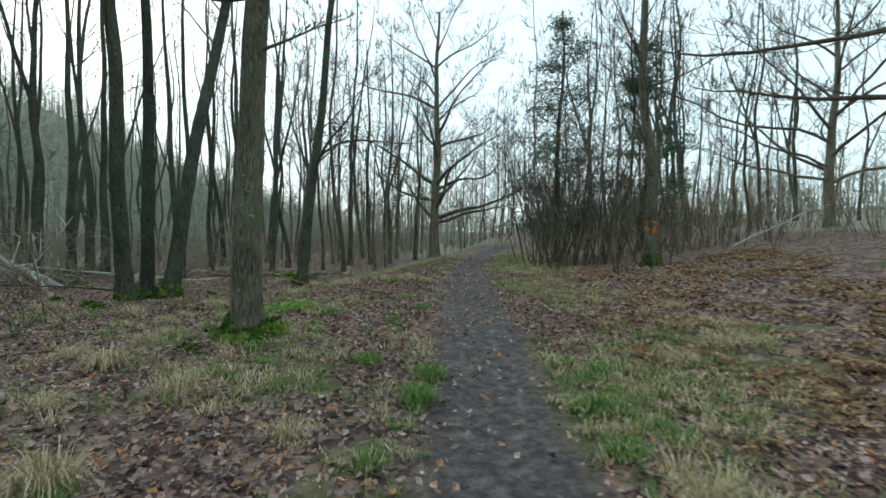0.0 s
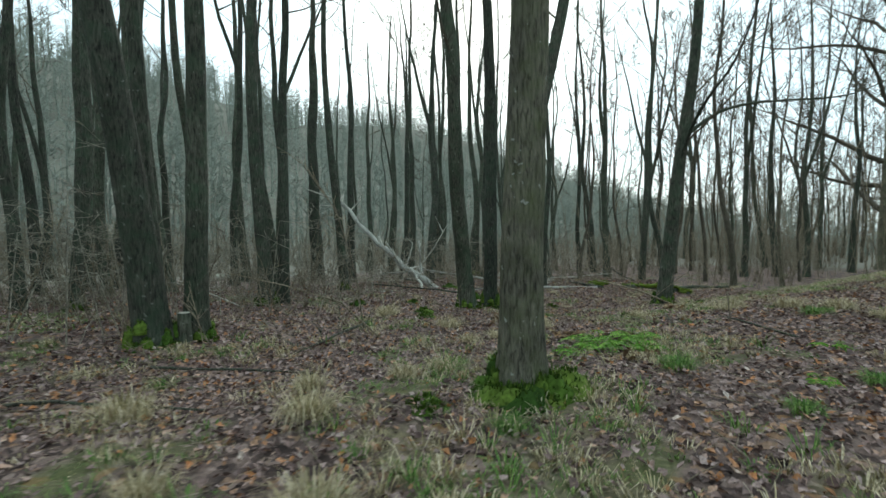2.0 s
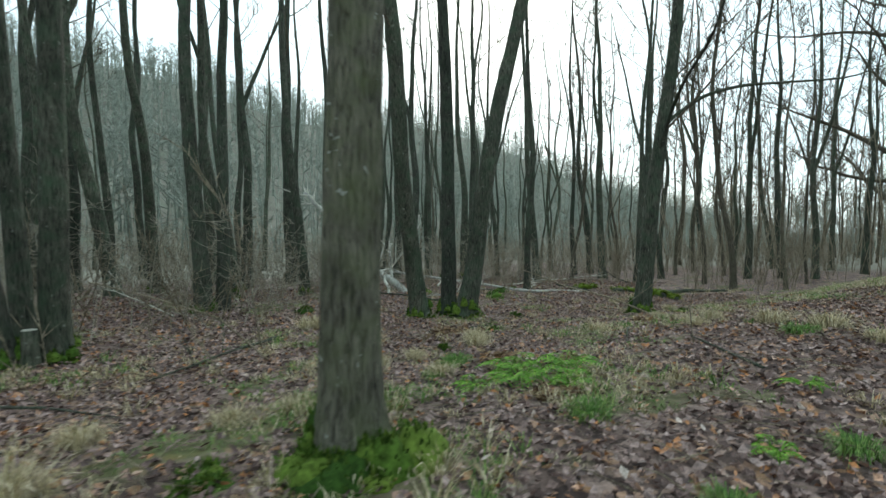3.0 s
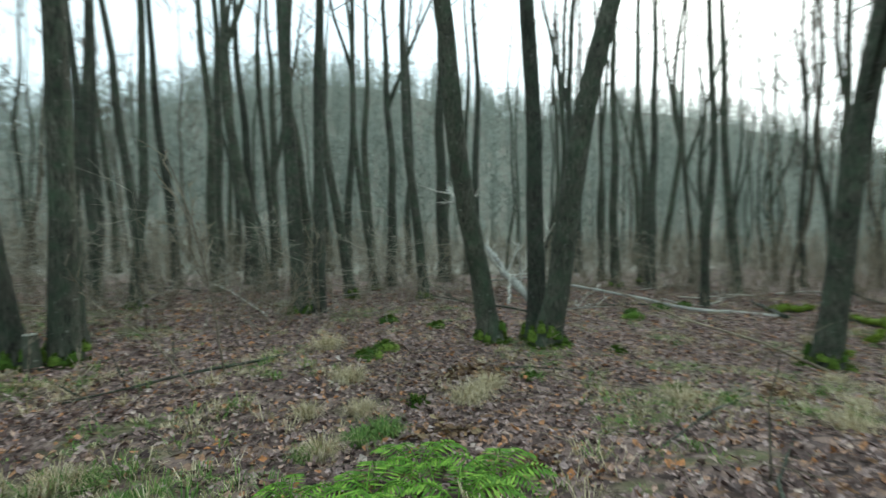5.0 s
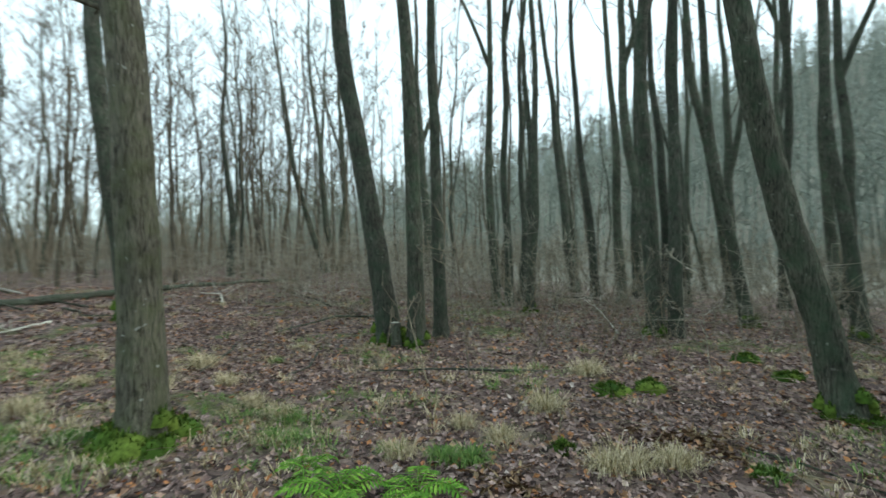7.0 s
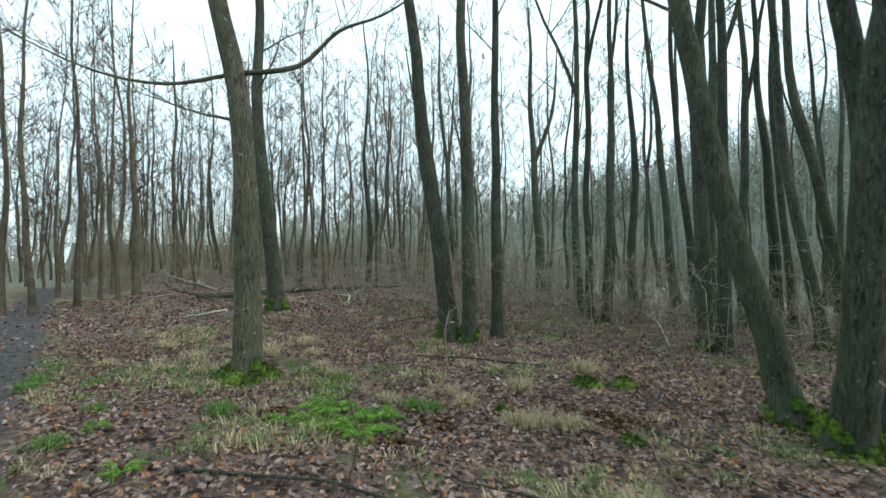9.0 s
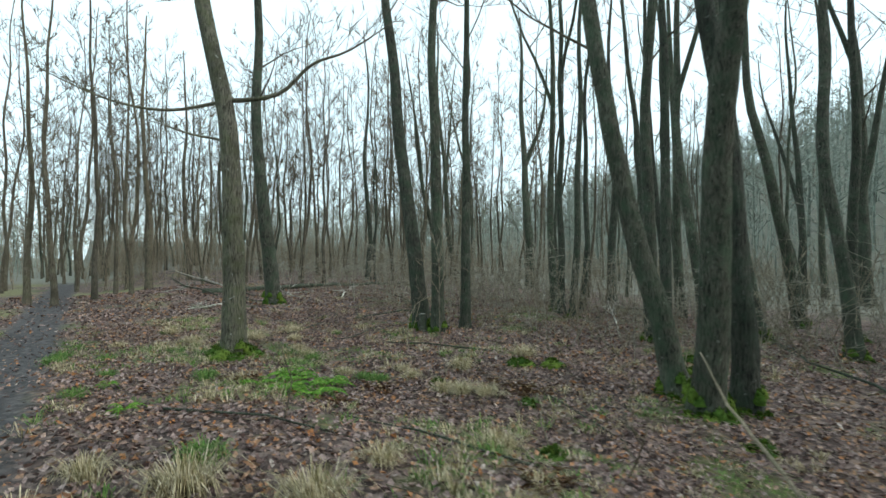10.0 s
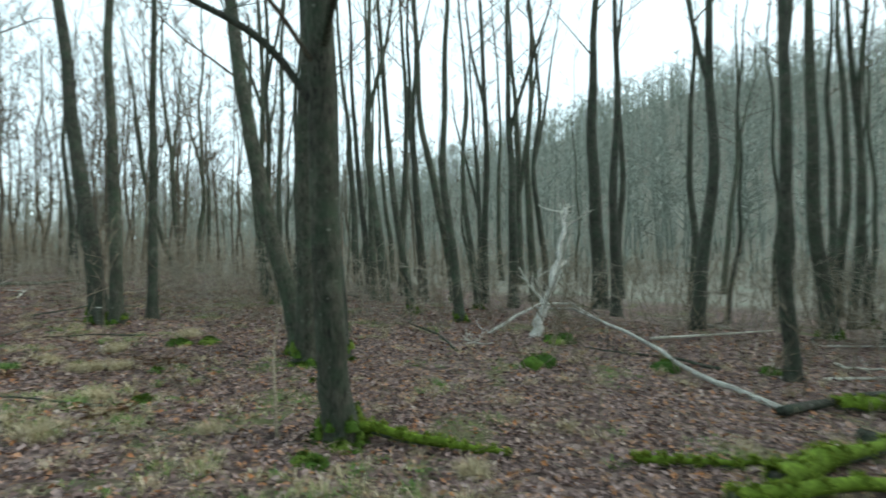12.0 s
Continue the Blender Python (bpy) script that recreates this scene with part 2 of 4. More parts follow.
def on_ground(x, y, up=0.0):
    return Vector((x, y, ground_z(x, y) + up))


# ---- ground ----
def spread(dense_a, dense_b, step, out_a, out_b, mid=0.5, mid_span=25):
    c = list(np.arange(dense_a, dense_b + 1e-6, step))
    s, v = mid, dense_b
    while v < out_b:
        v += s
        c.append(v)
        s = s if v < dense_b + mid_span else s * 1.25
    s, v = mid, dense_a
    while v > out_a:
        v -= s
        c.insert(0, v)
        s = s if v > dense_a - mid_span else s * 1.25
    return c


def grassy_at(x, y):
    r = x - path_x(y)
    g = noise.noise((x * 0.45, y * 0.45, 3.1)) + 0.5 * noise.noise((x * 1.3, y * 1.3, 7.7))
    near = math.exp(-((r + 2.6) / 1.3) ** 2) * 0.5 * (1 - 0.9 * smooth(8.3, 9.8, y) * smooth(15.5, 13.5, y)) + math.exp(-((r - 1.6) / 1.0) ** 2) * 0.7
    verge = math.exp(-((r + 0.75) / 0.25) ** 2) * 0.5
    return max(0.0, min(1.0, near * 0.85 + verge * 0.6 + 0.8 * g - 0.02))


def mossy_at(x, y):
    """Weight of the low green moss and herb patches on the wood floor."""
    g = noise.noise((x * 0.85, y * 0.85, 20.3)) + 0.45 * noise.noise((x * 2.6, y * 2.6, 4.4))
    return smooth(0.16, 0.5, g)


def build_ground():
    xs = spread(-9, 4.5, 0.15, -700, 700)
    ys = spread(-3, 24, 0.15, -700, 700)
    nx, ny = len(xs), len(ys)
    verts, path_w, grass_w, moss_w, far_haze_w = [], [], [], [], []
    for y in ys:
        for x in xs:
            r = x - path_x(y)
            z = ground_z(x, y)
            if -40 < x < 30 and -40 < y < 60:
                z += 0.035 * noise.noise((x * 1.1, y * 1.1, 0)) + 0.018 * noise.noise((x * 3.7, y * 3.7, 2))
                if abs(r) < 0.9:
                    z += 0.02 * noise.noise((x * 6, y * 2.5, 5)) - 0.03 * (1 - abs(r) / 0.9)
            verts.append((x, y, z))
            path_w.append(smooth(0.95, 0.1, abs(r)))
            grass_w.append(grassy_at(x, y))
            moss_w.append(mossy_at(x, y))
            # outer ground, where the haze-pale floor colour takes over
            far_haze_w.append(max(smooth(-14, -30, x), smooth(30, 45, y), smooth(10, 22, x), smooth(-14, -30, y)))
    faces = [(j * nx + i, j * nx + i + 1, (j + 1) * nx + i + 1, (j + 1) * nx + i) for j in range(ny - 1) for i in range(nx - 1)]
    me = bpy.data.meshes.new("ground")
    me.from_pydata(verts, [], faces)
    me.polygons.foreach_set("use_smooth", [True] * len(me.polygons))
    for key, vals in (("trodden", path_w), ("grassy", grass_w), ("mossy", moss_w), ("far", far_haze_w)):
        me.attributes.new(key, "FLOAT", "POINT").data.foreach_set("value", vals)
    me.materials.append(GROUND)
    tagged(new("ground", me), "woodland floor of brown leaf litter with a muddy footpath", "ground", kind="structure")


build_ground()


# ---- trees ----
def limb_line(start, way, length, rng, droop=0.0, wobble=0.12, steps=5):
    pts, d = [start.copy()], way.normalized()
    for i in range(steps):
        d = (d + Vector((rng.uniform(-1, 1), rng.uniform(-1, 1), rng.uniform(-1, 1))) * wobble + Vector((0, 0, droop))).normalized()
        pts.append(pts[-1] + d * (length / steps))
    return pts


def twigs(me, pts, r, rng, count, length, depth, up=0.35, thin=0.006):
    """Side shoots along a limb, and shoots on those."""
    n = len(pts) - 1
    for k in range(count):
        t = rng.uniform(0.25, 1.0) * n
        i = min(int(t), n - 1)
        p = pts[i].lerp(pts[i + 1], t - i)
        d = (pts[i + 1] - pts[i]).normalized()
        side = Vector((rng.uniform(-1, 1), rng.uniform(-1, 1), rng.uniform(-0.5, 0.8)))
        way = d * rng.uniform(0.3, 0.9) + side * 0.9 + Vector((0, 0, up))
        ln = length * rng.uniform(0.55, 1.2) * (1.15 - 0.5 * t / n)
        line = limb_line(p, way, ln, rng, 0.04, 0.16, 2 if depth else 1)
        rr = max(thin, r * 0.42)
        if not depth:
            me.spike(line[0], line[1], rr * 1.15)
        else:
            me.tube(line, [rr, rr * 0.75, rr * 0.4], 3, cap=False)
            twigs(me, line, rr, rng, rng.randint(3, 5), ln * 0.5, depth - 1, up, thin)


def bowed(p, steps=4):
    """A smooth line through the stations p."""
    out = []
    for i in range(len(p) - 1):
        a, b, c, d = p[max(i - 1, 0)], p[i], p[i + 1], p[min(i + 2, len(p) - 1)]
        for k in range(steps):
            t = k / steps
            out.append(0.5 * ((2 * b) + (c - a) * t + (2 * a - 5 * b + 4 * c - d) * t * t + (3 * b - a - 3 * c + d) * t ** 3))
    return out + [p[-1]]


def trunk_line(height, lean, rng, bend=0.0, sway=0.09, steps=20):
    """A standing stem's line: leaning, swept at the foot by bend, and wavering."""
    pts = []
    a, b, c, e = (rng.uniform(0, 6.28) for _ in range(4))
    f, g = rng.uniform(0.45, 0.8), rng.uniform(1.2, 1.9)
    for i in range(steps + 1):
        t = i / steps
        z = height * t ** 1.15
        k = (z if z < 6 else 6 + (z - 6) * 0.4) + bend * (1 - math.exp(-z / 1.1))
        w = sway * min(1.0, z / 2.5)
        x = lean[0] * k + w * (math.sin(z * f + a) - math.sin(a)) + 0.3 * w * math.sin(z * g + c)
        y = lean[1] * k + w * (math.sin(z * f + b) - math.sin(b)) + 0.3 * w * math.sin(z * g + e)
        pts.append(Vector((x, y, z - (0.25 if i == 0 else 0))))
    return pts


def coursed(stations, height, rng):
    """A stem through known stations above its foot, that goes on upwards and straightens."""
    p = [Vector((0, 0, -0.25)), Vector((0, 0, 0.12))] + [Vector(q) for q in stations]
    d = (p[-1] - p[-2]).normalized()
    while p[-1].z < height:
        d = (d + Vector((rng.uniform(-0.09, 0.09), rng.uniform(-0.09, 0.09), 0.12))).normalized()
        p.append(p[-1] + d * 1.3)
    return bowed(p, 3)


def radius_at(r, t, height):
    z = t * height
    return r * (1 + 0.45 * math.exp(-z / 0.2)) * (1 - 0.82 * t ** 0.85)


def make_tree(rng, height, r, lean=(0, 0), bark=None, limbs=7, first=0.45, spread_k=0.26, depth=1, fork=0.0, bend=0.0,
              moss=0.0, rise=0.75, sub=5, label="", category="tree", name="tree", sway=0.1, extra=(), arms=(), course=()):
    root = new(name)
    bark = bark or BARK
    pts = coursed(course, height, rng) if course else trunk_line(height, lean, rng, bend, sway)
    n = len(pts) - 1
    tr = Mesher()
    tr.tube(pts, [radius_at(r, (p.z if p.z > 0 else 0) / height, height) for p in pts], 12, 0.05, rng=rng)
    if fork:
        k = max(2, int(fork * n))
        ang = rng.uniform(0, 6.28)
        way = Vector((math.cos(ang) * 0.3, math.sin(ang) * 0.3, 1))
        line = limb_line(pts[k], way, height * (1 - fork) * 0.85, rng, 0.06, 0.10, 7)
        r1 = radius_at(r, pts[k].z / height, height) * 0.8
        tr.tube(line, [r1 * (1 - 0.8 * i / 7) for i in range(8)], 8, 0.04, rng=rng)
    part("trunk", tr.mesh("trunk", bark), root)
    cr = Mesher()
    heads = [pts] + ([line] if fork else [])
    for h in heads:
        m = len(h) - 1
        for k in range(limbs if h is pts else limbs // 2):
            t = (first + (0.98 - first) * (k + rng.random()) / limbs) if h is pts else rng.uniform(0.3, 1)
            i = min(int(t * m), m - 1)
            p = h[i].lerp(h[i + 1], t * m - i)
            ang = rng.uniform(0, 6.28)
            way = Vector((math.cos(ang), math.sin(ang), rise * rng.uniform(0.6, 1.6)))
            ln = height * spread_k * (1.15 - 0.65 * t) * rng.uniform(0.7, 1.2)
            lr = max(0.009, r * 0.2 * (1.1 - t * 0.8))
            ll = limb_line(p, way, ln, rng, 0.05, 0.16, 5)
            cr.tube(ll, [lr * (1 - 0.8 * q / 5) for q in range(6)], 5, cap=False)
            twigs(cr, ll, lr * 0.5, rng, sub, ln * 0.42, depth, 0.35, 0.0088)
    part("crown", cr.mesh("crown", TWIG), root, "bare winter branches and twigs")
    def stem_at(z):
        i = next((k for k in range(n) if pts[k + 1].z > z), n - 1)
        return pts[i].lerp(pts[i + 1], (z - pts[i].z) / (pts[i + 1].z - pts[i].z))

    for start, way, ln, lr, droop in extra:
        em = Mesher()
        el = limb_line(stem_at(start[2]), Vector(way), ln, rng, droop, 0.10, 9)
        em.tube(el, [lr * (1 - 0.82 * q / 9) for q in range(10)], 8, 0.05, rng=rng)
        twigs(em, el, lr * 0.35, rng, 14, ln * 0.22, 1)
        part("limb", em.mesh("limb", bark), root, "long crooked bare limb")
    for stations, lr in arms:
        em = Mesher()
        el = bowed([stem_at(stations[0][2])] + [Vector(p) for p in stations[1:]])
        em.tube(el, [lr * (1 - 0.8 * q / (len(el) - 1)) for q in range(len(el))], 8, 0.05, rng=rng)
        twigs(em, el, lr * 0.3, rng, 16, 1.0, 1)
        part("limb", em.mesh("limb", bark), root, "long crooked bare limb")
    if moss:
        part("moss", moss_skirt(rng, r, moss), root, "bright green moss round the foot")
    return tagged(root, label or "tall slender bare alder with dark greenish bark", category)


def moss_lump(mm, c, rad, high, rng, fuzz):
    """A lumpy cushion of moss with short shoots."""
    o, rings, sides = len(mm.v), 5, 11
    sx = rng.uniform(0, 50)
    for i in range(rings + 1):
        e = (i / rings) * math.pi / 2
        for k in range(sides):
            w = 2 * math.pi * k / sides
            d = Vector((math.cos(w) * math.cos(e), math.sin(w) * math.cos(e), math.sin(e)))
            q = 1 + 0.35 * noise.noise((d.x * 1.8 + sx, d.y * 1.8, d.z * 1.8))
            mm.v.append(c + Vector((d.x * rad * q, d.y * rad * q, d.z * high * q - 0.03)))
    for i in range(rings):
        for k in range(sides):
            k2 = (k + 1) % sides
            mm.f.append((o + i * sides + k, o + i * sides + k2, o + (i + 1) * sides + k2, o + (i + 1) * sides + k))
    skin = mm.v[o:]
    for _ in range(fuzz):
        p = rng.choice(skin) + Vector((rng.uniform(-1, 1), rng.uniform(-1, 1), rng.uniform(-0.3, 0.3))) * rad * 0.2
        out = (p - c).normalized() * 0.6 + Vector((rng.uniform(-0.5, 0.5), rng.uniform(-0.5, 0.5), 0.6))
        mm.blade(p, out * rng.uniform(0.015, 0.05), 0.007, 0.008)


def moss_skirt(rng, r, size):
    mm = Mesher()
    size *= 1.1
    n = 13
    for k in range(n):
        w = 2 * math.pi * (k + rng.random() * 0.6) / n
        d = r * 1.15 + (size - r) * 0.35 * rng.random()
        moss_lump(mm, Vector((math.cos(w) * d, math.sin(w) * d, 0)), (size - r) * rng.uniform(0.28, 0.5), (size - r) * rng.uniform(0.22, 0.55), rng, 170)
    for k in range(9):
        w = 2 * math.pi * (k + rng.random() * 0.8) / 9
        z = rng.uniform(0.02, 0.3) * min(1.0, size / 0.45)
        d = r * (1.0 + 0.35 * math.exp(-z / 0.2))
        moss_lump(mm, Vector((math.cos(w) * d, math.sin(w) * d, z)), r * rng.uniform(0.3, 0.5), r * rng.uniform(0.5, 1.0), rng, 70)
    return mm.mesh("moss", MOSSB)


TAKEN = []


def plant(root, x, y, turn=0.0):
    root.matrix_basis = Matrix.Translation(on_ground(x, y, -0.02)) @ pose(0, 0, 0, 0, 0, turn)
    TAKEN.append((x, y))
    return root


rng = random.Random(11)

# the trees nearest the path
plant(make_tree(rng, 15, 0.185, bark=BARK_OAK, moss=0.58, first=0.42, label="straight oak trunk with grey-green bark and mossy foot", name="oak_tree",
                course=((0.0, 0.0, 1.0), (0.03, 0.02, 2.0), (0.08, 0.02, 3.3), (0.18, -0.08, 4.2), (0.36, -0.25, 5.2)),
                extra=(((0.05, 0.05, 3.45), (0.75, -0.4, 0.15), 1.3, 0.024, 0.0),),
                arms=((((0.17, -0.07, 4.1), (-0.55, 0.35, 4.25), (-1.0, 0.65, 4.75), (-1.5, 1.0, 5.0), (-2.1, 1.4, 5.5)), 0.042),
                      (((0.17, -0.07, 4.1), (0.9, -0.6, 3.95), (1.7, -1.2, 4.15), (2.6, -1.6, 4.6)), 0.032))), -2.61, 6.6)
plant(make_tree(rng, 15, 0.205, moss=0.42, first=0.5, course=((0.03, -0.11, 1.0), (0.07, -0.24, 2.0), (0.15, -0.48, 3.5), (0.2, -0.75, 5.0)),
                label="leaning alder stem of a clump with mossy foot"), -7.09, 5.43)
plant(make_tree(rng, 15, 0.155, moss=0.3, course=((0.01, 0.01, 1.0), (0.03, 0.03, 2.0), (0.07, 0.03, 3.5), (0.1, 0.0, 5.0)), label="upright alder stem of a clump beside a leaning one"), -7.16, 5.95)
plant(make_tree(rng, 14, 0.13, course=((-0.04, -0.03, 1.0), (-0.1, -0.1, 2.4), (-0.16, -0.15, 4.0)), label="slim upright alder stem of a clump"), -8.1, 5.8)
plant(make_tree(rng, 16, 0.175, moss=0.4, course=((0.02, -0.08, 0.5), (0.04, -0.17, 1.0), (0.1, -0.3, 1.5), (0.16, -0.44, 2.0), (0.22, -0.6, 2.75), (0.31, -0.73, 3.5), (0.38, -0.83, 4.25), (0.44, -0.95, 5.0)),
                label="alder stem of a triple clump, leaning and bent at the foot"), -7.11, 11.43)
plant(make_tree(rng, 16, 0.16, moss=0.36, course=((0.02, 0.0, 1.0), (0.07, -0.06, 2.0), (0.13, -0.12, 3.5), (0.25, -0.3, 5.0)), label="upright alder stem of a triple clump with mossy foot"), -7.15, 12.28)
plant(make_tree(rng, 16, 0.19, moss=0.44, course=((0.06, 0.05, 0.5), (0.11, 0.12, 1.0), (0.22, 0.21, 2.0), (0.32, 0.27, 2.75), (0.41, 0.36, 3.5), (0.5, 0.5, 4.25), (0.6, 0.66, 5.0)),
                label="stout alder stem of a triple clump leaning outwards"), -6.53, 12.1)
plant(make_tree(rng, 15, 0.16, bark=BARK, moss=0.38, first=0.36, label="dark oak with a mossy foot and long low limbs", name="oak_tree",
                course=((0.06, -0.01, 0.5), (0.11, -0.01, 1.0), (0.2, 0.01, 2.0), (0.27, 0.04, 2.75), (0.35, 0.1, 3.5), (0.45, 0.14, 4.25), (0.55, 0.16, 5.0)),
                arms=((((0.35, 0.12, 3.65), (0.85, 0.75, 4.2), (1.4, 1.4, 4.45), (2.1, 2.2, 4.55), (3.0, 3.2, 4.7), (3.9, 4.0, 5.2)), 0.045),
                      (((0.3, 0.06, 3.1), (0.65, -0.3, 3.75), (1.1, -0.9, 4.15), (1.7, -1.6, 4.55), (2.2, -2.3, 5.3)), 0.045))), -4.18, 14.59)
plant(make_tree(rng, 15, 0.18, moss=0.32, limbs=7, sub=4, course=((0.03, -0.04, 1.0), (-0.03, -0.09, 2.0), (-0.1, -0.16, 3.5), (-0.1, -0.22, 5.0)), label="straight alder with a twin stem beside it"), -10.95, 8.95)
plant(make_tree(rng, 14, 0.14, course=((0.04, 0.02, 1.0), (0.05, 0.04, 3.0), (0.05, 0.05, 5.0)), label="slim alder twin stem"), -10.85, 9.3)
plant(make_tree(rng, 15, 0.23, (0.07, -0.02), moss=0.42, label="alder with a mossy spreading foot"), -5.6, -0.3)
# the stems behind them: place, girth and lean
for x, y, r, lx, ly in ((-18.0, 7.1, 0.2, -0.04, -0.03), (-18.0, 15.0, 0.3, -0.02, 0.0), (-23.9, 22.6, 0.2, -0.02, 0.02), (-21.8, 22.4, 0.19, -0.02, 0.02), (-23.1, 25.0, 0.22, -0.01, 0.02),
                        (-22.3, 26.7, 0.18, -0.02, 0.01), (-18.9, 12.4, 0.19, -0.05, -0.01), (-17.9, 5.0, 0.19, -0.06, -0.17), (-18.1, 3.2, 0.21, -0.03, -0.03), (-15.9, 7.1, 0.17, -0.04, -0.06),
                        (-14.9, 8.3, 0.2, -0.06, -0.12), (-12.4, 12.2, 0.15, -0.03, -0.06), (-16.6, 15.7, 0.18, -0.04, -0.01), (-15.7, 22.6, 0.21, -0.04, -0.01), (-11.9, 23.0, 0.18, -0.06, -0.05),
                        (-17.2, 21.7, 0.14, -0.02, 0.06), (-15.2, 11.6, 0.12, -0.08, -0.1), (-13.2, 4.3, 0.15, 0.02, -0.01), (-12.8, 4.9, 0.13, 0.01, 0.01), (-14.4, 4.5, 0.12, -0.02, 0.03),
                        (-12.3, 5.7, 0.12, -0.04, 0.02), (-17.3, 5.9, 0.16, 0.06, -0.05), (-17.2, 9.9, 0.19, 0.14, -0.13), (-19.5, -2.4, 0.28, 0.06, -0.03), (-18.1, 8.0, 0.2, 0.06, -0.04),
                        (-17.1, 11.1, 0.16, 0.04, 0.0), (-13.0, 10.4, 0.14, 0.07, -0.12), (-17.0, 8.7, 0.13, 0.02, -0.04), (-14.4, 17.9, 0.19, -0.02, 0.05), (-9.9, 19.2, 0.125, 0.03, -0.04),
                        (-15.2, 20.8, 0.2, 0.04, -0.06), (-17.7, 22.2, 0.15, 0.04, -0.08), (-16.4, 12.4, 0.19, 0.01, 0.0), (-22.9, 15.1, 0.19, 0.01, 0.01), (-22.5, 17.9, 0.18, 0.01, 0.01)):
    plant(make_tree(rng, rng.uniform(13, 16), r * 0.95, (lx, ly), moss=0.3 if rng.random() < 0.35 and x > -18 else 0, first=0.62, limbs=5, sub=3, fork=rng.choice((0, 0, 0, 0.5))), x, y)
for x, y, r, lx, ly in ((-10.9, 27.0, 0.2, -0.03, 0.0), (-12.6, 29.1, 0.17, -0.07, -0.03), (-11.1, 32.0, 0.2, 0.05, 0.08), (-5.7, 36.3, 0.15, -0.1, -0.06), (-3.4, 37.3, 0.14, 0.04, 0.07),
                        (-12.5, 27.2, 0.14, -0.03, 0.03), (-16.0, 25.6, 0.14, -0.04, -0.01), (-19.8, -9.7, 0.2, 0.2, -0.2), (-14.5, -10.4, 0.18, 0.02, -0.01), (-20.3, -9.4, 0.22, 0.1, -0.09),
                        (-24.1, 2.9, 0.17, 0.08, -0.06), (-25.8, 7.5, 0.2, 0.03, -0.05), (-27.3, 9.3, 0.3, 0.03, -0.04), (-29.2, 19.4, 0.17, -0.03, 0.08), (-14.5, 21.8, 0.2, -0.02, 0.04),
                        (-17.9, 20.3, 0.18, -0.04, 0.04), (-8.5, 25.0, 0.14, 0.07, 0.04), (-5.4, 29.0, 0.15, 0.04, 0.04), (-4.3, 29.9, 0.16, -0.03, 0.04), (-3.2, 29.9, 0.14, 0.02, 0.04), (-1.9, 34.5, 0.16, 0.01, 0.04)):
    plant(make_tree(rng, rng.uniform(13, 17), r * 0.95, (lx, ly), first=0.5, fork=rng.choice((0, 0.35, 0.45))), x, y)
for x, y, r in ((-0.3, -5.3, 0.1), (0.4, -5.8, 0.11), (-1.4, -6.4, 0.1), (-3.4, -9.3, 0.15), (-5.7, -13.3, 0.14), (-2.6, -7.4, 0.08), (-2.2, -8.8, 0.08)):
    plant(make_tree(rng, rng.uniform(10, 13), r, (0.03, -0.015), TWIG, limbs=9, spread_k=0.2, first=0.3, name="young_tree", label="slim pale young birch-like tree"), x, y)


def make_oak(rng, height, r, limbs, reach, lows=(), crook=0.13):
    root = new("oak_tree")
    pts = trunk_line(height, (0.01, 0.0), rng, 0, 0.08)
    tr = Mesher()
    tr.tube(pts, [radius_at(r, max(0, p.z) / height, height) for p in pts], 14, 0.06, rng=rng)
    part("trunk", tr.mesh("trunk", BARK_OAK), root)
    cr = Mesher()
    for k in range(limbs):
        t = 0.2 + 0.75 * k / limbs
        i = min(int(t * 20), 19)
        ang = k * 2.4 + rng.uniform(-0.4, 0.4)
        ln = reach * (1.2 - 0.75 * t) * rng.uniform(0.8, 1.15)
        way = Vector((math.cos(ang), math.sin(ang), 0.25 + 0.9 * t))
        ll = limb_line(pts[i], way, ln, rng, 0.02, 0.2, 8)
        lr = r * 0.42 * (1.1 - t * 0.8)
        cr.tube(ll, [lr * (1 - 0.85 * q / 8) for q in range(9)], 6, 0.05, cap=False, rng=rng)
        twigs(cr, ll, lr * 0.4, rng, 13, ln * 0.45, 2, 0.35, 0.011)
    for ang, z, ln, rise in lows:
        ll = limb_line(Vector((0, 0, z)), Vector((math.cos(ang), math.sin(ang), rise)), ln, rng, 0.0, crook, 10)
        lr = r * 0.3
        cr.tube(ll, [lr * (1 - 0.85 * q / 10) for q in range(11)], 6, 0.05, cap=False, rng=rng)
        twigs(cr, ll, lr * 0.35, rng, 14, ln * 0.3, 2, 0.35, 0.013)
    part("crown", cr.mesh("crown", TWIG), root, "wide bare crown of crooked limbs and twigs")
    return root


plant(tagged(make_oak(rng, 18, 0.42, 20, 8.5, ((0.2, 2.6, 8, 0.12), (2.9, 4.2, 7, 0.2), (-0.4, 5, 7, 0.3)), 0.22), "large spreading bare oak beside the far path", "tree"), -0.6, 37.5)
plant(tagged(make_oak(rng, 14, 0.27, 15, 8.0, ((3.3, 3.0, 9, 0.1), (3.7, 4.2, 14, 0.15), (4.2, 5.5, 16, 0.2), (3.1, 2.4, 8, 0.15)), 0.22), "large spreading bare oak on the bank with long low limbs", "tree"), 19.5, 25.5)
plant(tagged(make_oak(rng, 13, 0.34, 6, 6, ((2.15, 2.3, 11, 0.26), (2.3, 3.4, 11, 0.33), (2.7, 4.3, 9, 0.4)), 0.18), "old oak on the bank reaching long limbs over the slope", "tree"), 12.2, 7.4)
marked = plant(make_tree(rng, 14, 0.16, (-0.02, 0.02), BARK_OAK, moss=0.35, spread_k=0.3, limbs=14, first=0.25, label="oak on the bank with an orange mark on its trunk", name="oak_tree"), 5.4, 13.8)


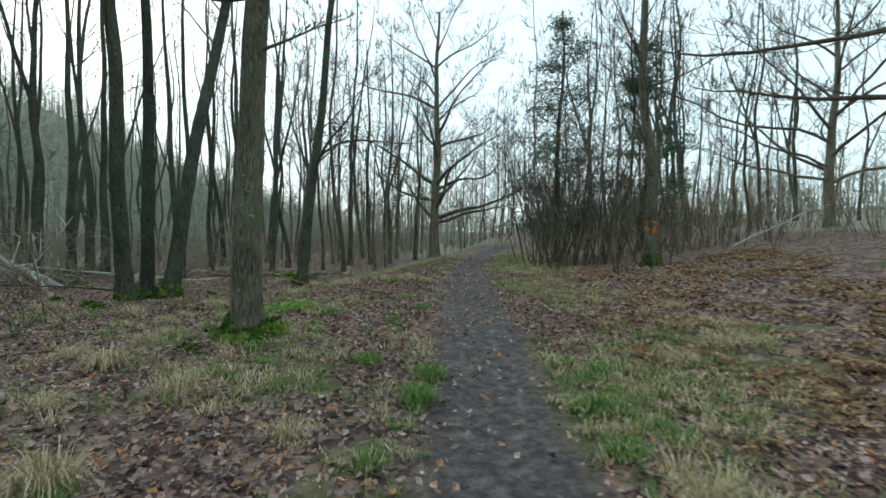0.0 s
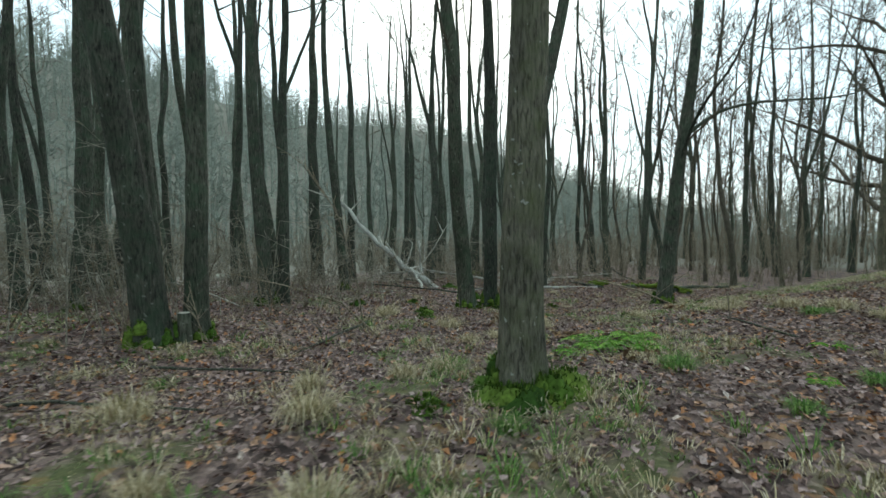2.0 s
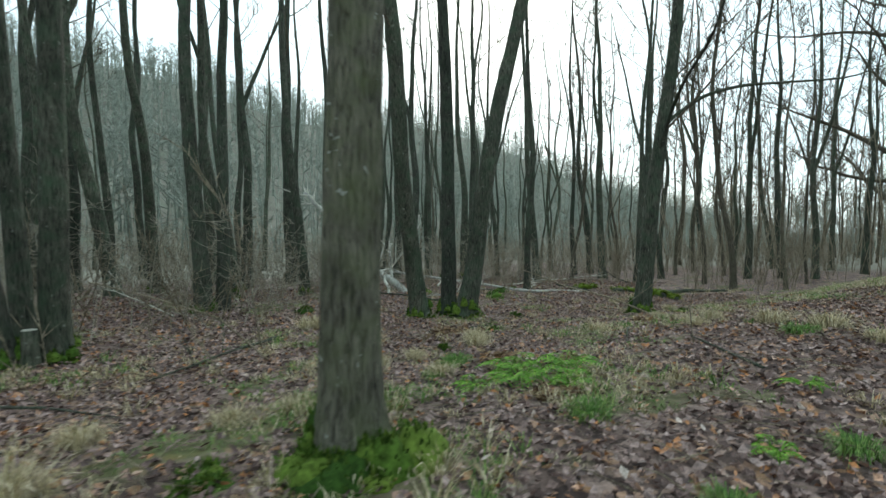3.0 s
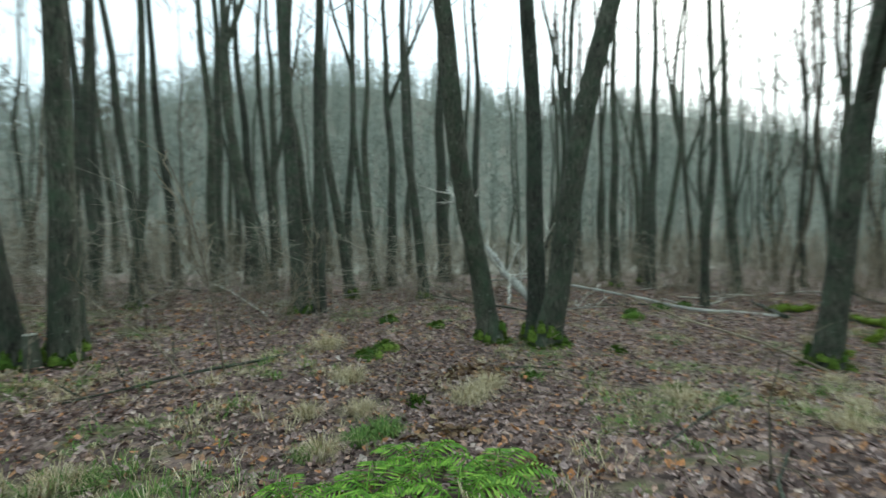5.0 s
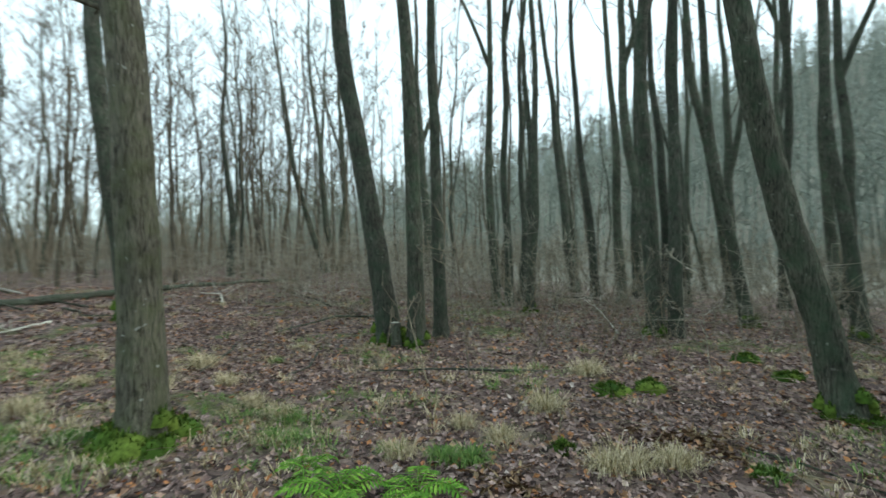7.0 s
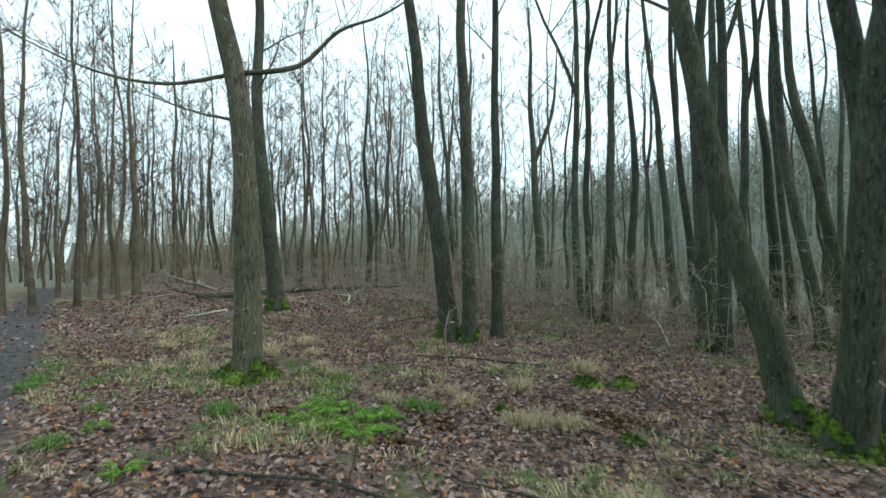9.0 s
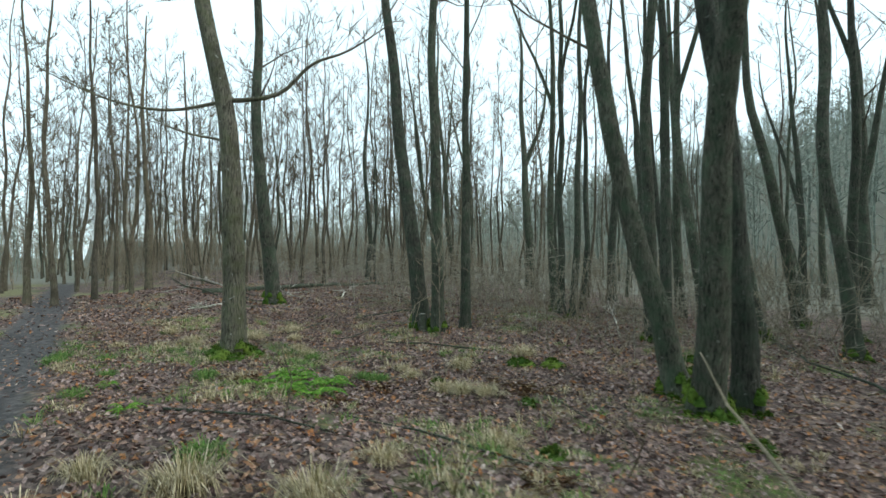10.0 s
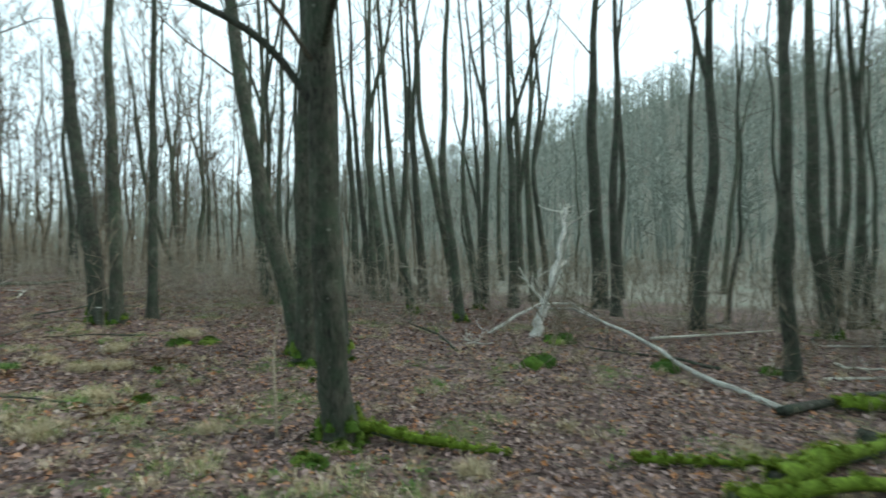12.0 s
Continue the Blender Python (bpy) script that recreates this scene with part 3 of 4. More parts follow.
def orange_patch():
    m, n, l, b = material("orange_wood", 0.8)
    t = noise_tex(n, l, 30, 4, 0.6, coords(n, l))
    r = ramp(n, ((0.3, (0.35, 0.10, 0.03)), (0.7, (0.62, 0.22, 0.07))))
    l.new(t.outputs[0], r.inputs[0])
    l.new(r.outputs[0], b.inputs["Base Color"])
    mm = Mesher()
    mm.tube([Vector((0.005, 0, z)) for z in (0.78, 0.88, 1.0, 1.1, 1.2, 1.3)], [0.11, 0.152, 0.162, 0.156, 0.162, 0.1], 14, 0.1, rng=rng)
    part("orange_patch", mm.mesh("orange_patch", m), marked, "orange patch of bared wood on the trunk")


orange_patch()


# more trees of the wood, alike in kind, further off
def wood():
    kinds = [make_tree(rng, h, r, (rng.uniform(-0.05, 0.05), rng.uniform(-0.06, 0.05)), None, fork=fk, limbs=lb, sub=3, first=0.6, sway=0.16)
             for h, r, fk, lb in ((15, 0.14, 0, 5), (13, 0.1, 0.3, 5), (16, 0.16, 0.4, 5), (14, 0.1, 0, 5), (15, 0.12, 0.35, 5), (12, 0.07, 0, 5))]
    slim = [make_tree(rng, h, r, (rng.uniform(-0.04, 0.04), rng.uniform(-0.04, 0.04)), TWIG, name="young_tree", limbs=16, first=0.26, spread_k=0.26, sub=7, sway=0.14,
                      label="slender bare young tree of the wood edge") for h, r in ((12, 0.075), (10, 0.065), (13, 0.09), (11, 0.07))]
    first_use = set()

    def put(pool, x, y, grown=1.0):
        if any((x - a) ** 2 + (y - b) ** 2 < 1.9 for a, b in TAKEN):
            return
        k = rng.choice(pool)
        s = rng.uniform(0.85, 1.2) * grown
        m = Matrix.Translation(on_ground(x, y, -0.03)) @ pose(0, 0, 0, rng.uniform(-2, 2), rng.uniform(-2, 2), rng.uniform(0, 360)) @ Matrix.Diagonal((s, s, s, 1))
        if k.name in first_use:
            ob = copy_thing(k, m)
        else:
            first_use.add(k.name)
            k.matrix_basis = m
            ob = k
        tagged(ob, group="trees of the wood")
        TAKEN.append((x, y))

    for _ in range(34):
        put(kinds, rng.uniform(-36, -21), rng.uniform(-14, 45))
    for _ in range(10):
        put(kinds[3:4] + kinds[5:], rng.uniform(-24, -15), rng.uniform(-10, 40))
    for _ in range(26):
        put(kinds + slim, rng.uniform(-30, -9), rng.uniform(27, 52))
    for _ in range(60):
        put(slim + kinds[3:], rng.uniform(-14, -3), rng.uniform(24, 60))
    for _ in range(180):
        put(slim + kinds[5:], rng.uniform(-20, 1.5), rng.uniform(-44, -8))
    for _ in range(50):
        put(slim + kinds, rng.uniform(9, 34), rng.uniform(22, 60))
    for _ in range(60):
        put(slim, rng.uniform(-8, 14), rng.uniform(42, 75))
    for _ in range(14):
        put(slim, rng.uniform(5.5, 10), rng.uniform(20, 34))
    for _ in range(16):
        put(slim, rng.uniform(3, 14), rng.uniform(-34, -8))
    for _ in range(30):
        put(slim, rng.uniform(-10, 10), rng.uniform(-75, -46))
    for _ in range(46):
        put(slim, rng.uniform(-36, -17), rng.uniform(-24, 5))
    for _ in range(44):
        put(slim, rng.uniform(-30, -10), rng.uniform(-26, -6), 1.4)


wood()


def hill_wood():
    """The wooded hillside and far woods: uncountable bare trees, stems and twigs."""
    r = random.Random(5)
    me = Mesher()
    for k in range(2800):
        if k < 2100:
            x, y = -37 - 122 * r.random() ** 1.1, r.uniform(-110, 240)
        else:
            a = r.uniform(-1.6, 1.6)
            d = r.uniform(62, 120)
            x, y = 10 + d * math.sin(a), 10 + d * math.cos(a)
            if r.random() < 0.5:
                y = 10 - d * math.cos(a)
        p = on_ground(x, y, -0.2)
        h = r.uniform(7, 11)
        top = p + Vector((r.uniform(-0.6, 0.6), r.uniform(-0.6, 0.6), h))
        w = r.uniform(0.08, 0.16)
        me.tube([p, p.lerp(top, 0.5) + Vector((r.uniform(-0.25, 0.25), r.uniform(-0.25, 0.25), 0)), top], [w, w * 0.7, w * 0.15], 3, cap=False)
        for _ in range(15):
            t = r.uniform(0.25, 1.0)
            q = p.lerp(top, t)
            ang = r.uniform(0, 6.28)
            ln = h * 0.24 * (1.3 - t) * r.uniform(0.7, 1.3)
            e = q + Vector((math.cos(ang) * ln, math.sin(ang) * ln, ln * r.uniform(0.3, 1.2)))
            me.spike(q, e, 0.055)
            for _ in range(2):
                u = q.lerp(e, r.uniform(0.3, 0.9))
                me.spike(u, u + Vector((r.uniform(-0.9, 0.9), r.uniform(-0.9, 0.9), r.uniform(0, 1.1))), 0.035)
    for k in range(14500):
        if k < 9500:
            x, y = -36 - 122 * r.random() ** 1.2, r.uniform(-110, 240)
        else:
            a, d = r.uniform(0, 6.28), r.uniform(46, 105)
            x, y = 5 + d * math.sin(a), 5 + d * math.cos(a)
            if x < -36 or abs(x - path_x(y)) < 2.5:
                continue
        p = on_ground(x, y, -0.2)
        h = r.uniform(2.0, 6.0)
        top = p + Vector((r.uniform(-0.5, 0.5), r.uniform(-0.5, 0.5), h))
        me.spike(p, top, 0.06)
        for _ in range(4):
            u = p.lerp(top, r.uniform(0.25, 0.9))
            me.spike(u, u + Vector((r.uniform(-1, 1), r.uniform(-1, 1), r.uniform(0.1, 1.2))), 0.035)
    # no haze in the air: the pale bark colour carries it
    tagged(new("far_woods", me.mesh("far_woods", FARWOOD_HAZED)), "wall of bare trees on the far hillside, coloured grey-green for distance haze", "woods", kind="stuff")


hill_wood()


def brush():
    """Thin bare saplings and scrub between the trunks."""
    r = random.Random(8)
    me = Mesher()

    def shrub(x, y, h, stems, splay=0.45):
        p = on_ground(x, y, -0.05)
        for _ in range(stems):
            d = Vector((r.uniform(-splay, splay), r.uniform(-splay, splay), 1))
            ln = h * r.uniform(0.6, 1.1)
            line = limb_line(p + Vector((r.uniform(-0.15, 0.15), r.uniform(-0.15, 0.15), 0)), d, ln, r, 0.0, 0.13, 4)
            w = r.uniform(0.006, 0.013) * (0.6 + h * 0.25)
            me.tube(line, [w, w * 0.85, w * 0.65, w * 0.45, w * 0.25], 3, cap=False)
            twigs(me, line, w, r, r.randint(4, 7), ln * 0.35, 0, 0.2)

    for _ in range(1300):
        shrub(r.uniform(-40, -13), r.uniform(-16, 50), r.uniform(1.0, 3.2), r.randint(1, 4))
    for _ in range(420):
        shrub(r.uniform(-16, -2.5), r.uniform(21, 60), r.uniform(1.0, 3.0), r.randint(2, 4))
    for _ in range(420):
        shrub(r.uniform(3, 20), r.uniform(13, 55), r.uniform(1.2, 3.6), r.randint(2, 5))
    for _ in range(650):
        shrub(r.uniform(-24, -1.5), r.uniform(-42, -8), r.uniform(1.0, 3.2), r.randint(2, 4))
    for _ in range(160):
        shrub(r.uniform(4, 22), r.uniform(-30, 6), r.uniform(0.8, 2.4), r.randint(2, 4))
    for _ in range(260):
        x, y = r.uniform(-14, -8.2), r.uniform(-3, 23)
        shrub(x, y, r.uniform(0.6, 2.2), r.randint(1, 2), 0.9)
    for x0, x1, y0, y1, n in ((-30, 5, -52, -12, 620), (-14, 4, 27, 66, 380), (8, 32, 22, 60, 200), (-16, 14, -85, -48, 260)):
        for _ in range(n):
            x, y = r.uniform(x0, x1), r.uniform(y0, y1)
            if abs(x - path_x(y)) > 1.6 or y < -48:
                shrub(x, y, r.uniform(3.0, 7.0), 1, 0.12)
    for _ in range(45):
        shrub(r.uniform(-8.5, -4.5), r.uniform(1, 20), r.uniform(0.35, 1.0), 1, 0.7)
    tagged(new("scrub", me.mesh("scrub", BRUSH)), "thin brown leafless scrub between the trunks", "scrub", kind="stuff")


brush()


def evergreen(name, label, height, width, mat, count, size, cone=0.0):
    r = random.Random(len(name) + count)
    root = new(name)
    tr = Mesher()
    pts = trunk_line(height, (0.01, 0.01), r)
    tr.tube(pts, [radius_at(0.13, max(0, p.z) / height, height) for p in pts], 8, 0.05, rng=r)
    part("trunk", tr.mesh("trunk", BARK), root)
    cr, br = Mesher(), Mesher()
    for _ in range(70):
        t = r.uniform(0.12, 1)
        p = pts[min(int(t * 20), 19)]
        ang = r.uniform(0, 6.28)
        ln = width * (math.sin(math.pi * min(1, t * 0.85 + 0.15)) * (1 - cone) + (1 - t) * cone + 0.12) * r.uniform(0.6, 1.15)
        line = limb_line(p, Vector((math.cos(ang), math.sin(ang), r.uniform(0.0, 0.7))), ln, r, -0.02, 0.15, 4)
        br.tube(line, [0.025, 0.02, 0.015, 0.01, 0.006], 3, cap=False)
        for _ in range(count // 70):
            u = r.uniform(0.25, 1) * 4
            i = min(int(u), 3)
            q = line[i].lerp(line[i + 1], u - i) + Vector((r.gauss(0, 0.16), r.gauss(0, 0.16), r.gauss(0, 0.14)))
            a = Vector((r.uniform(-1, 1), r.uniform(-1, 1), r.uniform(-0.6, 0.6))).normalized() * size
            cr.leaf(q, a, a.orthogonal().normalized() * size * 0.32, 0.3)
    tagged(part("branchwork", br.mesh("branchwork", TWIG), root), kind="stuff")
    tagged(part("crown", cr.mesh("crown", mat, False), root), kind="stuff")
    return tagged(root, label, "tree")


plant(evergreen("holly_tree", "dark evergreen holly with glossy leaves among bare scrub", 8.8, 1.8, HOLLY, 12000, 0.095), 3.9, 17.9)
plant(evergreen("yew_tree", "dull green evergreen behind the bank oak", 8.5, 2.4, PINE, 13000, 0.11, 0.5), 7.8, 20.5)


# ---- forest floor ----
def leaf_litter():
    r = random.Random(21)
    me = Mesher()

    def drop(x, y, s):
        g = grassy_at(x, y)
        rr = abs(x - path_x(y))
        if r.random() < g * 0.7 or r.random() < 0.72 * mossy_at(x, y) or r.random() < 0.84 * smooth(0.95, 0.3, rr):
            return
        p = on_ground(x, y, 0.012 + 0.03 * r.random() + 0.03 * noise.noise((x * 1.1, y * 1.1, 0)))
        a = r.uniform(0, 6.28)
        al = Vector((math.cos(a), math.sin(a), r.uniform(-0.6, 0.6))) * s
        sd = Vector((-math.sin(a), math.cos(a), r.uniform(-0.7, 0.7))) * s * r.uniform(0.25, 0.45)
        me.dry_leaf(p, al, sd, r.uniform(-0.3, 0.9), r.uniform(-0.6, 1.0))

    for _ in range(105000):
        drop(r.uniform(-7.2, 2.6), r.uniform(1.2, 21), r.uniform(0.03, 0.072))
    for _ in range(20000):
        drop(r.uniform(-14, 1.0), r.uniform(-9, 1.2), r.uniform(0.06, 0.1))
    for _ in range(36000):
        drop(r.uniform(-15, -7.2), r.uniform(1.2, 25), r.uniform(0.05, 0.09))
    for _ in range(8000):
        drop(r.uniform(1.5, 7), r.uniform(1, 14), r.uniform(0.05, 0.09))
    tagged(new("leaf_litter", me.mesh("leaf_litter", LEAF, False)), "fallen brown and purplish oak and alder leaves on the ground", "leaves", kind="stuff")


leaf_litter()


def twig_litter():
    """Short fallen twigs strewn over the leaves."""
    r = random.Random(63)
    me = Mesher()
    for k in range(3600):
        x, y = (r.uniform(-8, 2.5), r.uniform(1, 21)) if k < 2400 else (r.uniform(-15, -7), r.uniform(-3, 25))
        if abs(x - path_x(y)) < 0.6:
            continue
        a, ln = r.uniform(0, 6.28), r.uniform(0.1, 0.55)
        p = on_ground(x, y, 0.03 + 0.03 * r.random())
        m = p + Vector((math.cos(a), math.sin(a), r.uniform(-0.02, 0.25))) * ln * 0.5
        e = m + Vector((math.cos(a + r.uniform(-0.5, 0.5)), math.sin(a + r.uniform(-0.5, 0.5)), r.uniform(-0.25, 0.2))) * ln * 0.5
        w = r.uniform(0.002, 0.006)
        me.tube([p, m, e], [w, w * 0.8, w * 0.5], 3, cap=False)
    tagged(new("twig_litter", me.mesh("twig_litter", BRUSH)), "thin broken twigs strewn on the leaves", "twigs", kind="stuff")


twig_litter()


def grass():
    r = random.Random(31)
    pale, green = Mesher(), Mesher()

    def tuft(me, x, y, blades, h, spread_r, droop):
        p = on_ground(x, y, -0.01)
        for _ in range(blades):
            a = r.uniform(0, 6.28)
            o = Vector((math.cos(a), math.sin(a), 0)) * spread_r * r.random()
            d = Vector((math.cos(a) * r.uniform(0.3, 1.1), math.sin(a) * r.uniform(0.3, 1.1), r.uniform(0.5, 1.0))) * h * r.uniform(0.6, 1.2)
            me.blade(p + o, d, r.uniform(0.002, 0.005), droop * h * r.uniform(0.3, 1.2))

    n = 0
    while n < 3600:
        x, y = r.uniform(-7, 5.5), r.uniform(0.8, 24)
        if abs(x - path_x(y)) > 0.5 and r.random() < (grassy_at(x, y) - 0.15) * 1.3:
            tuft(pale if r.random() < 0.62 else green, x, y, r.randint(14, 30), r.uniform(0.07, 0.2), 0.07, 0.6)
            n += 1
    n = 0
    while n < 2300:
        x, y = r.uniform(-12, 2.5), r.uniform(0.8, 24)
        if abs(x - path_x(y)) > 0.6 and r.random() < mossy_at(x, y):
            tuft(green if r.random() < 0.6 else pale, x, y, r.randint(12, 22), r.uniform(0.03, 0.09), 0.09, 0.5)
            n += 1
    for _ in range(220):
        x, y = r.uniform(-12, -4), r.uniform(-3, 24)
        tuft(pale, x, y, 30, r.uniform(0.12, 0.25), 0.08, 0.6)
    tagged(new("dry_grass", pale.mesh("dry_grass", GRASS, False)), "pale straw-coloured winter grass tufts", "grass", kind="stuff")
    tagged(new("green_grass", green.mesh("green_grass", GREENG, False)), "short green grass along the path", "grass", kind="stuff")


grass()


# ---- single things on the floor ----
def fallen(name, label, category, points, r, mat, moss=False, shoots=0, seed=1, side=8):
    """A fallen or propped branch: points are x, y and height over the ground."""
    q = random.Random(seed)
    root = new(name)
    line = [on_ground(x, y, z) for x, y, z in points]
    fine = []
    for a, b in zip(line, line[1:]):
        for k in range(4):
            fine.append(a.lerp(b, k / 4) + Vector((q.uniform(-1, 1), q.uniform(-1, 1), q.uniform(-0.6, 0.6))) * r * 0.5)
    fine.append(line[-1])
    n = len(fine) - 1
    origin = line[0].copy()
    fine = [p - origin for p in fine]
    me = Mesher()
    me.tube(fine, [r * (1 - 0.6 * i / n) for i in range(n + 1)], side, 0.08, rng=q)
    me.f.append(tuple(reversed(range(side))))
    part("stem", me.mesh("stem", mat), root)
    if shoots:
        tw = Mesher()
        twigs(tw, fine, r * 0.7, q, shoots, (fine[-1] - fine[0]).length * 0.28, 1, 0.25)
        tagged(part("twig_spray", tw.mesh("twig_spray", mat), root), kind="stuff")
    if moss:
        mm = Mesher()
        sleeve = [p + Vector((0, 0, r * 0.3)) for p in fine]
        fat = [r * (1 - 0.6 * i / n) * q.uniform(1.0, 1.35) for i in range(n + 1)]
        mm.tube(sleeve, fat, 12, 0.12, rng=q)
        skin = list(mm.v)
        for _ in range(2600):
            k = q.randrange(len(skin))
            p = skin[k] + Vector((q.uniform(-1, 1), q.uniform(-1, 1), q.uniform(-0.5, 0.5))) * 0.04
            out = (p - sleeve[k // 12]).normalized() * 0.5 + Vector((q.uniform(-0.6, 0.6), q.uniform(-0.6, 0.6), 0.6))
            mm.blade(p, out * q.uniform(0.015, 0.045), 0.006, 0.006)
        part("moss", mm.mesh("moss", BRIGHT_MOSS), root, "thick bright green moss")
    root.location = origin
    return tagged(root, label, category)


fallen("dead_birch", "pale dead birch stem leaning over with bare arms", "dead tree",
       ((-10.8, 14.6, -0.08), (-11.44, 14.58, 0.25), (-12.35, 14.55, 0.75), (-13.6, 14.51, 1.5), (-14.9, 14.41, 2.5), (-15.9, 14.3, 3.3)), 0.13, BARK_PALE, shoots=9, seed=3)
fallen("dead_branch", "pale forked dead branch propped on the dead birch", "branch", ((-10.6, 13.7, 0.0), (-11.3, 14.1, 0.4), (-12.0, 14.5, 0.7), (-12.3, 15.2, 0.72), (-12.1, 15.7, 0.45)), 0.042, BARK_PALE, seed=4)
fallen("dead_branch", "antler-shaped pale dead branch standing on the dead birch", "branch", ((-11.55, 14.6, 0.3), (-11.75, 14.7, 0.8), (-11.6, 14.55, 1.15), (-11.7, 14.6, 1.55)), 0.045, BARK_PALE, shoots=3, seed=9)
fallen("fallen_branch", "long grey-brown fallen branch arched over the floor", "branch", ((-7.6, 18.7, 0.03), (-9.1, 17.8, 0.12), (-10.9, 16.6, 0.4), (-12.2, 15.2, 0.6), (-12.9, 14.0, 0.5)), 0.05, BARK_PALE, seed=5)
fallen("fallen_branch", "thin white fallen pole on the leaf litter", "branch", ((-11.97, 16.94, 0.1), (-12.99, 18.18, 0.12), (-14.61, 19.58, 0.15)), 0.035, BARK_PALE, seed=6)
fallen("mossy_root", "snaking root thickly covered in bright green moss", "root", ((-4.1, 14.5, 0.1), (-4.3, 14.75, 0.13), (-4.45, 15.15, 0.08), (-4.6, 15.6, 0.06), (-4.75, 16.1, 0.01)), 0.062, BARK, True, seed=7)
fallen("mossy_branch", "fallen branch under a sleeve of green moss", "branch", ((-5.1, 17.2, 0.03), (-5.2, 17.7, 0.05), (-5.5, 18.35, 0.03)), 0.04, BARK, True, seed=8)
fallen("mossy_log", "stout fallen log thick with yellow-green moss", "log", ((-5.05, 18.3, 0.05), (-5.75, 18.87, 0.1), (-7.2, 19.9, 0.08)), 0.095, BARK, True, seed=10)
fallen("mossy_log", "fallen log with green moss beside a stouter one", "log", ((-4.6, 17.95, 0.03), (-5.03, 18.57, 0.07), (-5.9, 19.7, 0.05)), 0.07, BARK, True, seed=11)
fallen("mossy_log", "short dark log with a cap of green moss", "log", ((-8.2, 19.4, 0.05), (-8.3, 20.0, 0.1), (-8.2, 20.8, 0.08)), 0.1, BARK, True, seed=26)
fallen("fallen_log", "bare dark fallen log at the foot of an alder", "log", ((-7.4, 18.65, 0.05), (-8.4, 19.5, 0.1), (-9.6, 20.6, 0.08)), 0.07, BARK, seed=12)
fallen("fallen_log", "long dark rotting log lying across the wood floor", "log", ((-4.6, -5.0, 0.05), (-7.2, -5.6, 0.09), (-9.6, -5.9, 0.09), (-12.6, -6.6, 0.1), (-15.8, -7.2, 0.04)), 0.12, BARK, seed=13)
fallen("fallen_log", "dark log with mossy bark lying at the grass edge", "log", ((-6.8, 19.3, 0.06), (-5.7, 20.6, 0.1), (-4.6, 22.6, 0.08)), 0.1, BARK, seed=28)
fallen("dead_stick", "grey-brown stick lying on the leaves", "stick", ((-5.35, 10.45, 0.02), (-4.9, 10.95, 0.07), (-4.5, 11.3, 0.05), (-4.0, 11.85, 0.03)), 0.013, BRUSH, seed=15)
fallen("bent_sapling", "thin pale sapling arching down to the ground", "sapling", ((-5.3, 7.5, 0.0), (-5.6, 7.1, 0.5), (-6.1, 6.6, 0.78), (-6.8, 6.2, 0.88)), 0.013, BRUSH, shoots=6, seed=16)
fallen("bent_sapling", "upright thin forked sapling with pale twigs", "sapling", ((-5.9, 7.7, 0.0), (-5.95, 7.6, 0.8), (-6.1, 7.4, 1.7), (-6.6, 7.1, 2.5)), 0.011, BRUSH, shoots=9, seed=17)
fallen("leaning_pole", "thin pale dead sapling leaning beside the dark oak", "sapling", ((-3.75, 14.2, 0.0), (-4.3, 13.6, 0.35), (-4.9, 13.0, 0.65), (-5.5, 12.5, 0.95)), 0.02, BRUSH, seed=27)
fallen("fallen_branch", "pale fallen branch lying on the bank", "branch", ((8.4, 15.2, 0.05), (9.6, 16.0, 0.3), (11.0, 16.6, 0.6), (12.4, 17.4, 1.0)), 0.035, BARK_PALE, shoots=4, seed=18)
fallen("dead_stick", "dark twig on the leaf litter", "stick", ((-5.6, 10.1, 0.02), (-5.2, 11.0, 0.05), (-4.9, 12.1, 0.02)), 0.014, BARK, seed=19)
fallen("dead_stick", "dark thin branch lying among leaves", "stick", ((-3.4, 12.2, 0.03), (-3.0, 11.2, 0.06), (-2.6, 10.2, 0.03)), 0.014, BARK, seed=20)
fallen("dead_stick", "grey stick lying in the grass", "stick", ((-5.6, 3.4, 0.03), (-5.0, 4.1, 0.06), (-4.1, 4.8, 0.03)), 0.018, BARK, seed=22)
fallen("dead_stick", "grey-brown stick half under leaves", "stick", ((-5.9, 5.0, 0.03), (-5.2, 5.6, 0.05), (-4.4, 5.9, 0.02)), 0.016, BARK, seed=23)
fallen("fallen_branch", "mossy-grey branch lying in the litter", "branch", ((-6.6, 8.4, 0.03), (-5.9, 7.4, 0.08), (-5.5, 6.4, 0.04)), 0.02, BARK, shoots=3, seed=24)
fallen("fallen_branch", "grey branch lying near the alder clump", "branch", ((-9.2, 3.8, 0.05), (-8.0, 3.2, 0.12), (-6.6, 3.1, 0.05)), 0.03, BARK, shoots=4, seed=25)


def cut_stub(x, y, high, r):
    """The stub of a sawn-off stem with its pale cut face."""
    q = random.Random(61)
    root = new("stump")
    me = Mesher()
    me.tube([Vector((0, 0, -0.1)), Vector((0, 0, 0.06)), Vector((0.01, 0.0, high * 0.5)), Vector((0.02, -0.01, high))], [r * 1.5, r * 1.2, r * 1.05, r], 14, 0.05, rng=q)
    part("stem", me.mesh("stem", BARK), root)
    face = Mesher()
    face.tube([Vector((0.02, -0.01, high + 0.002)), Vector((0.02, -0.01, high + 0.008)), Vector((0.02, -0.01, high + 0.012))], [r * 0.9, r * 0.88, r * 0.6], 14, 0.04, rng=q)
    part("cut_face", face.mesh("cut_face", BARK_PALE), root, "pale sawn face of the stub")
    root.location = on_ground(x, y, 0.0)
    tagged(root, "short sawn-off alder stub with a pale cut face", "stump")


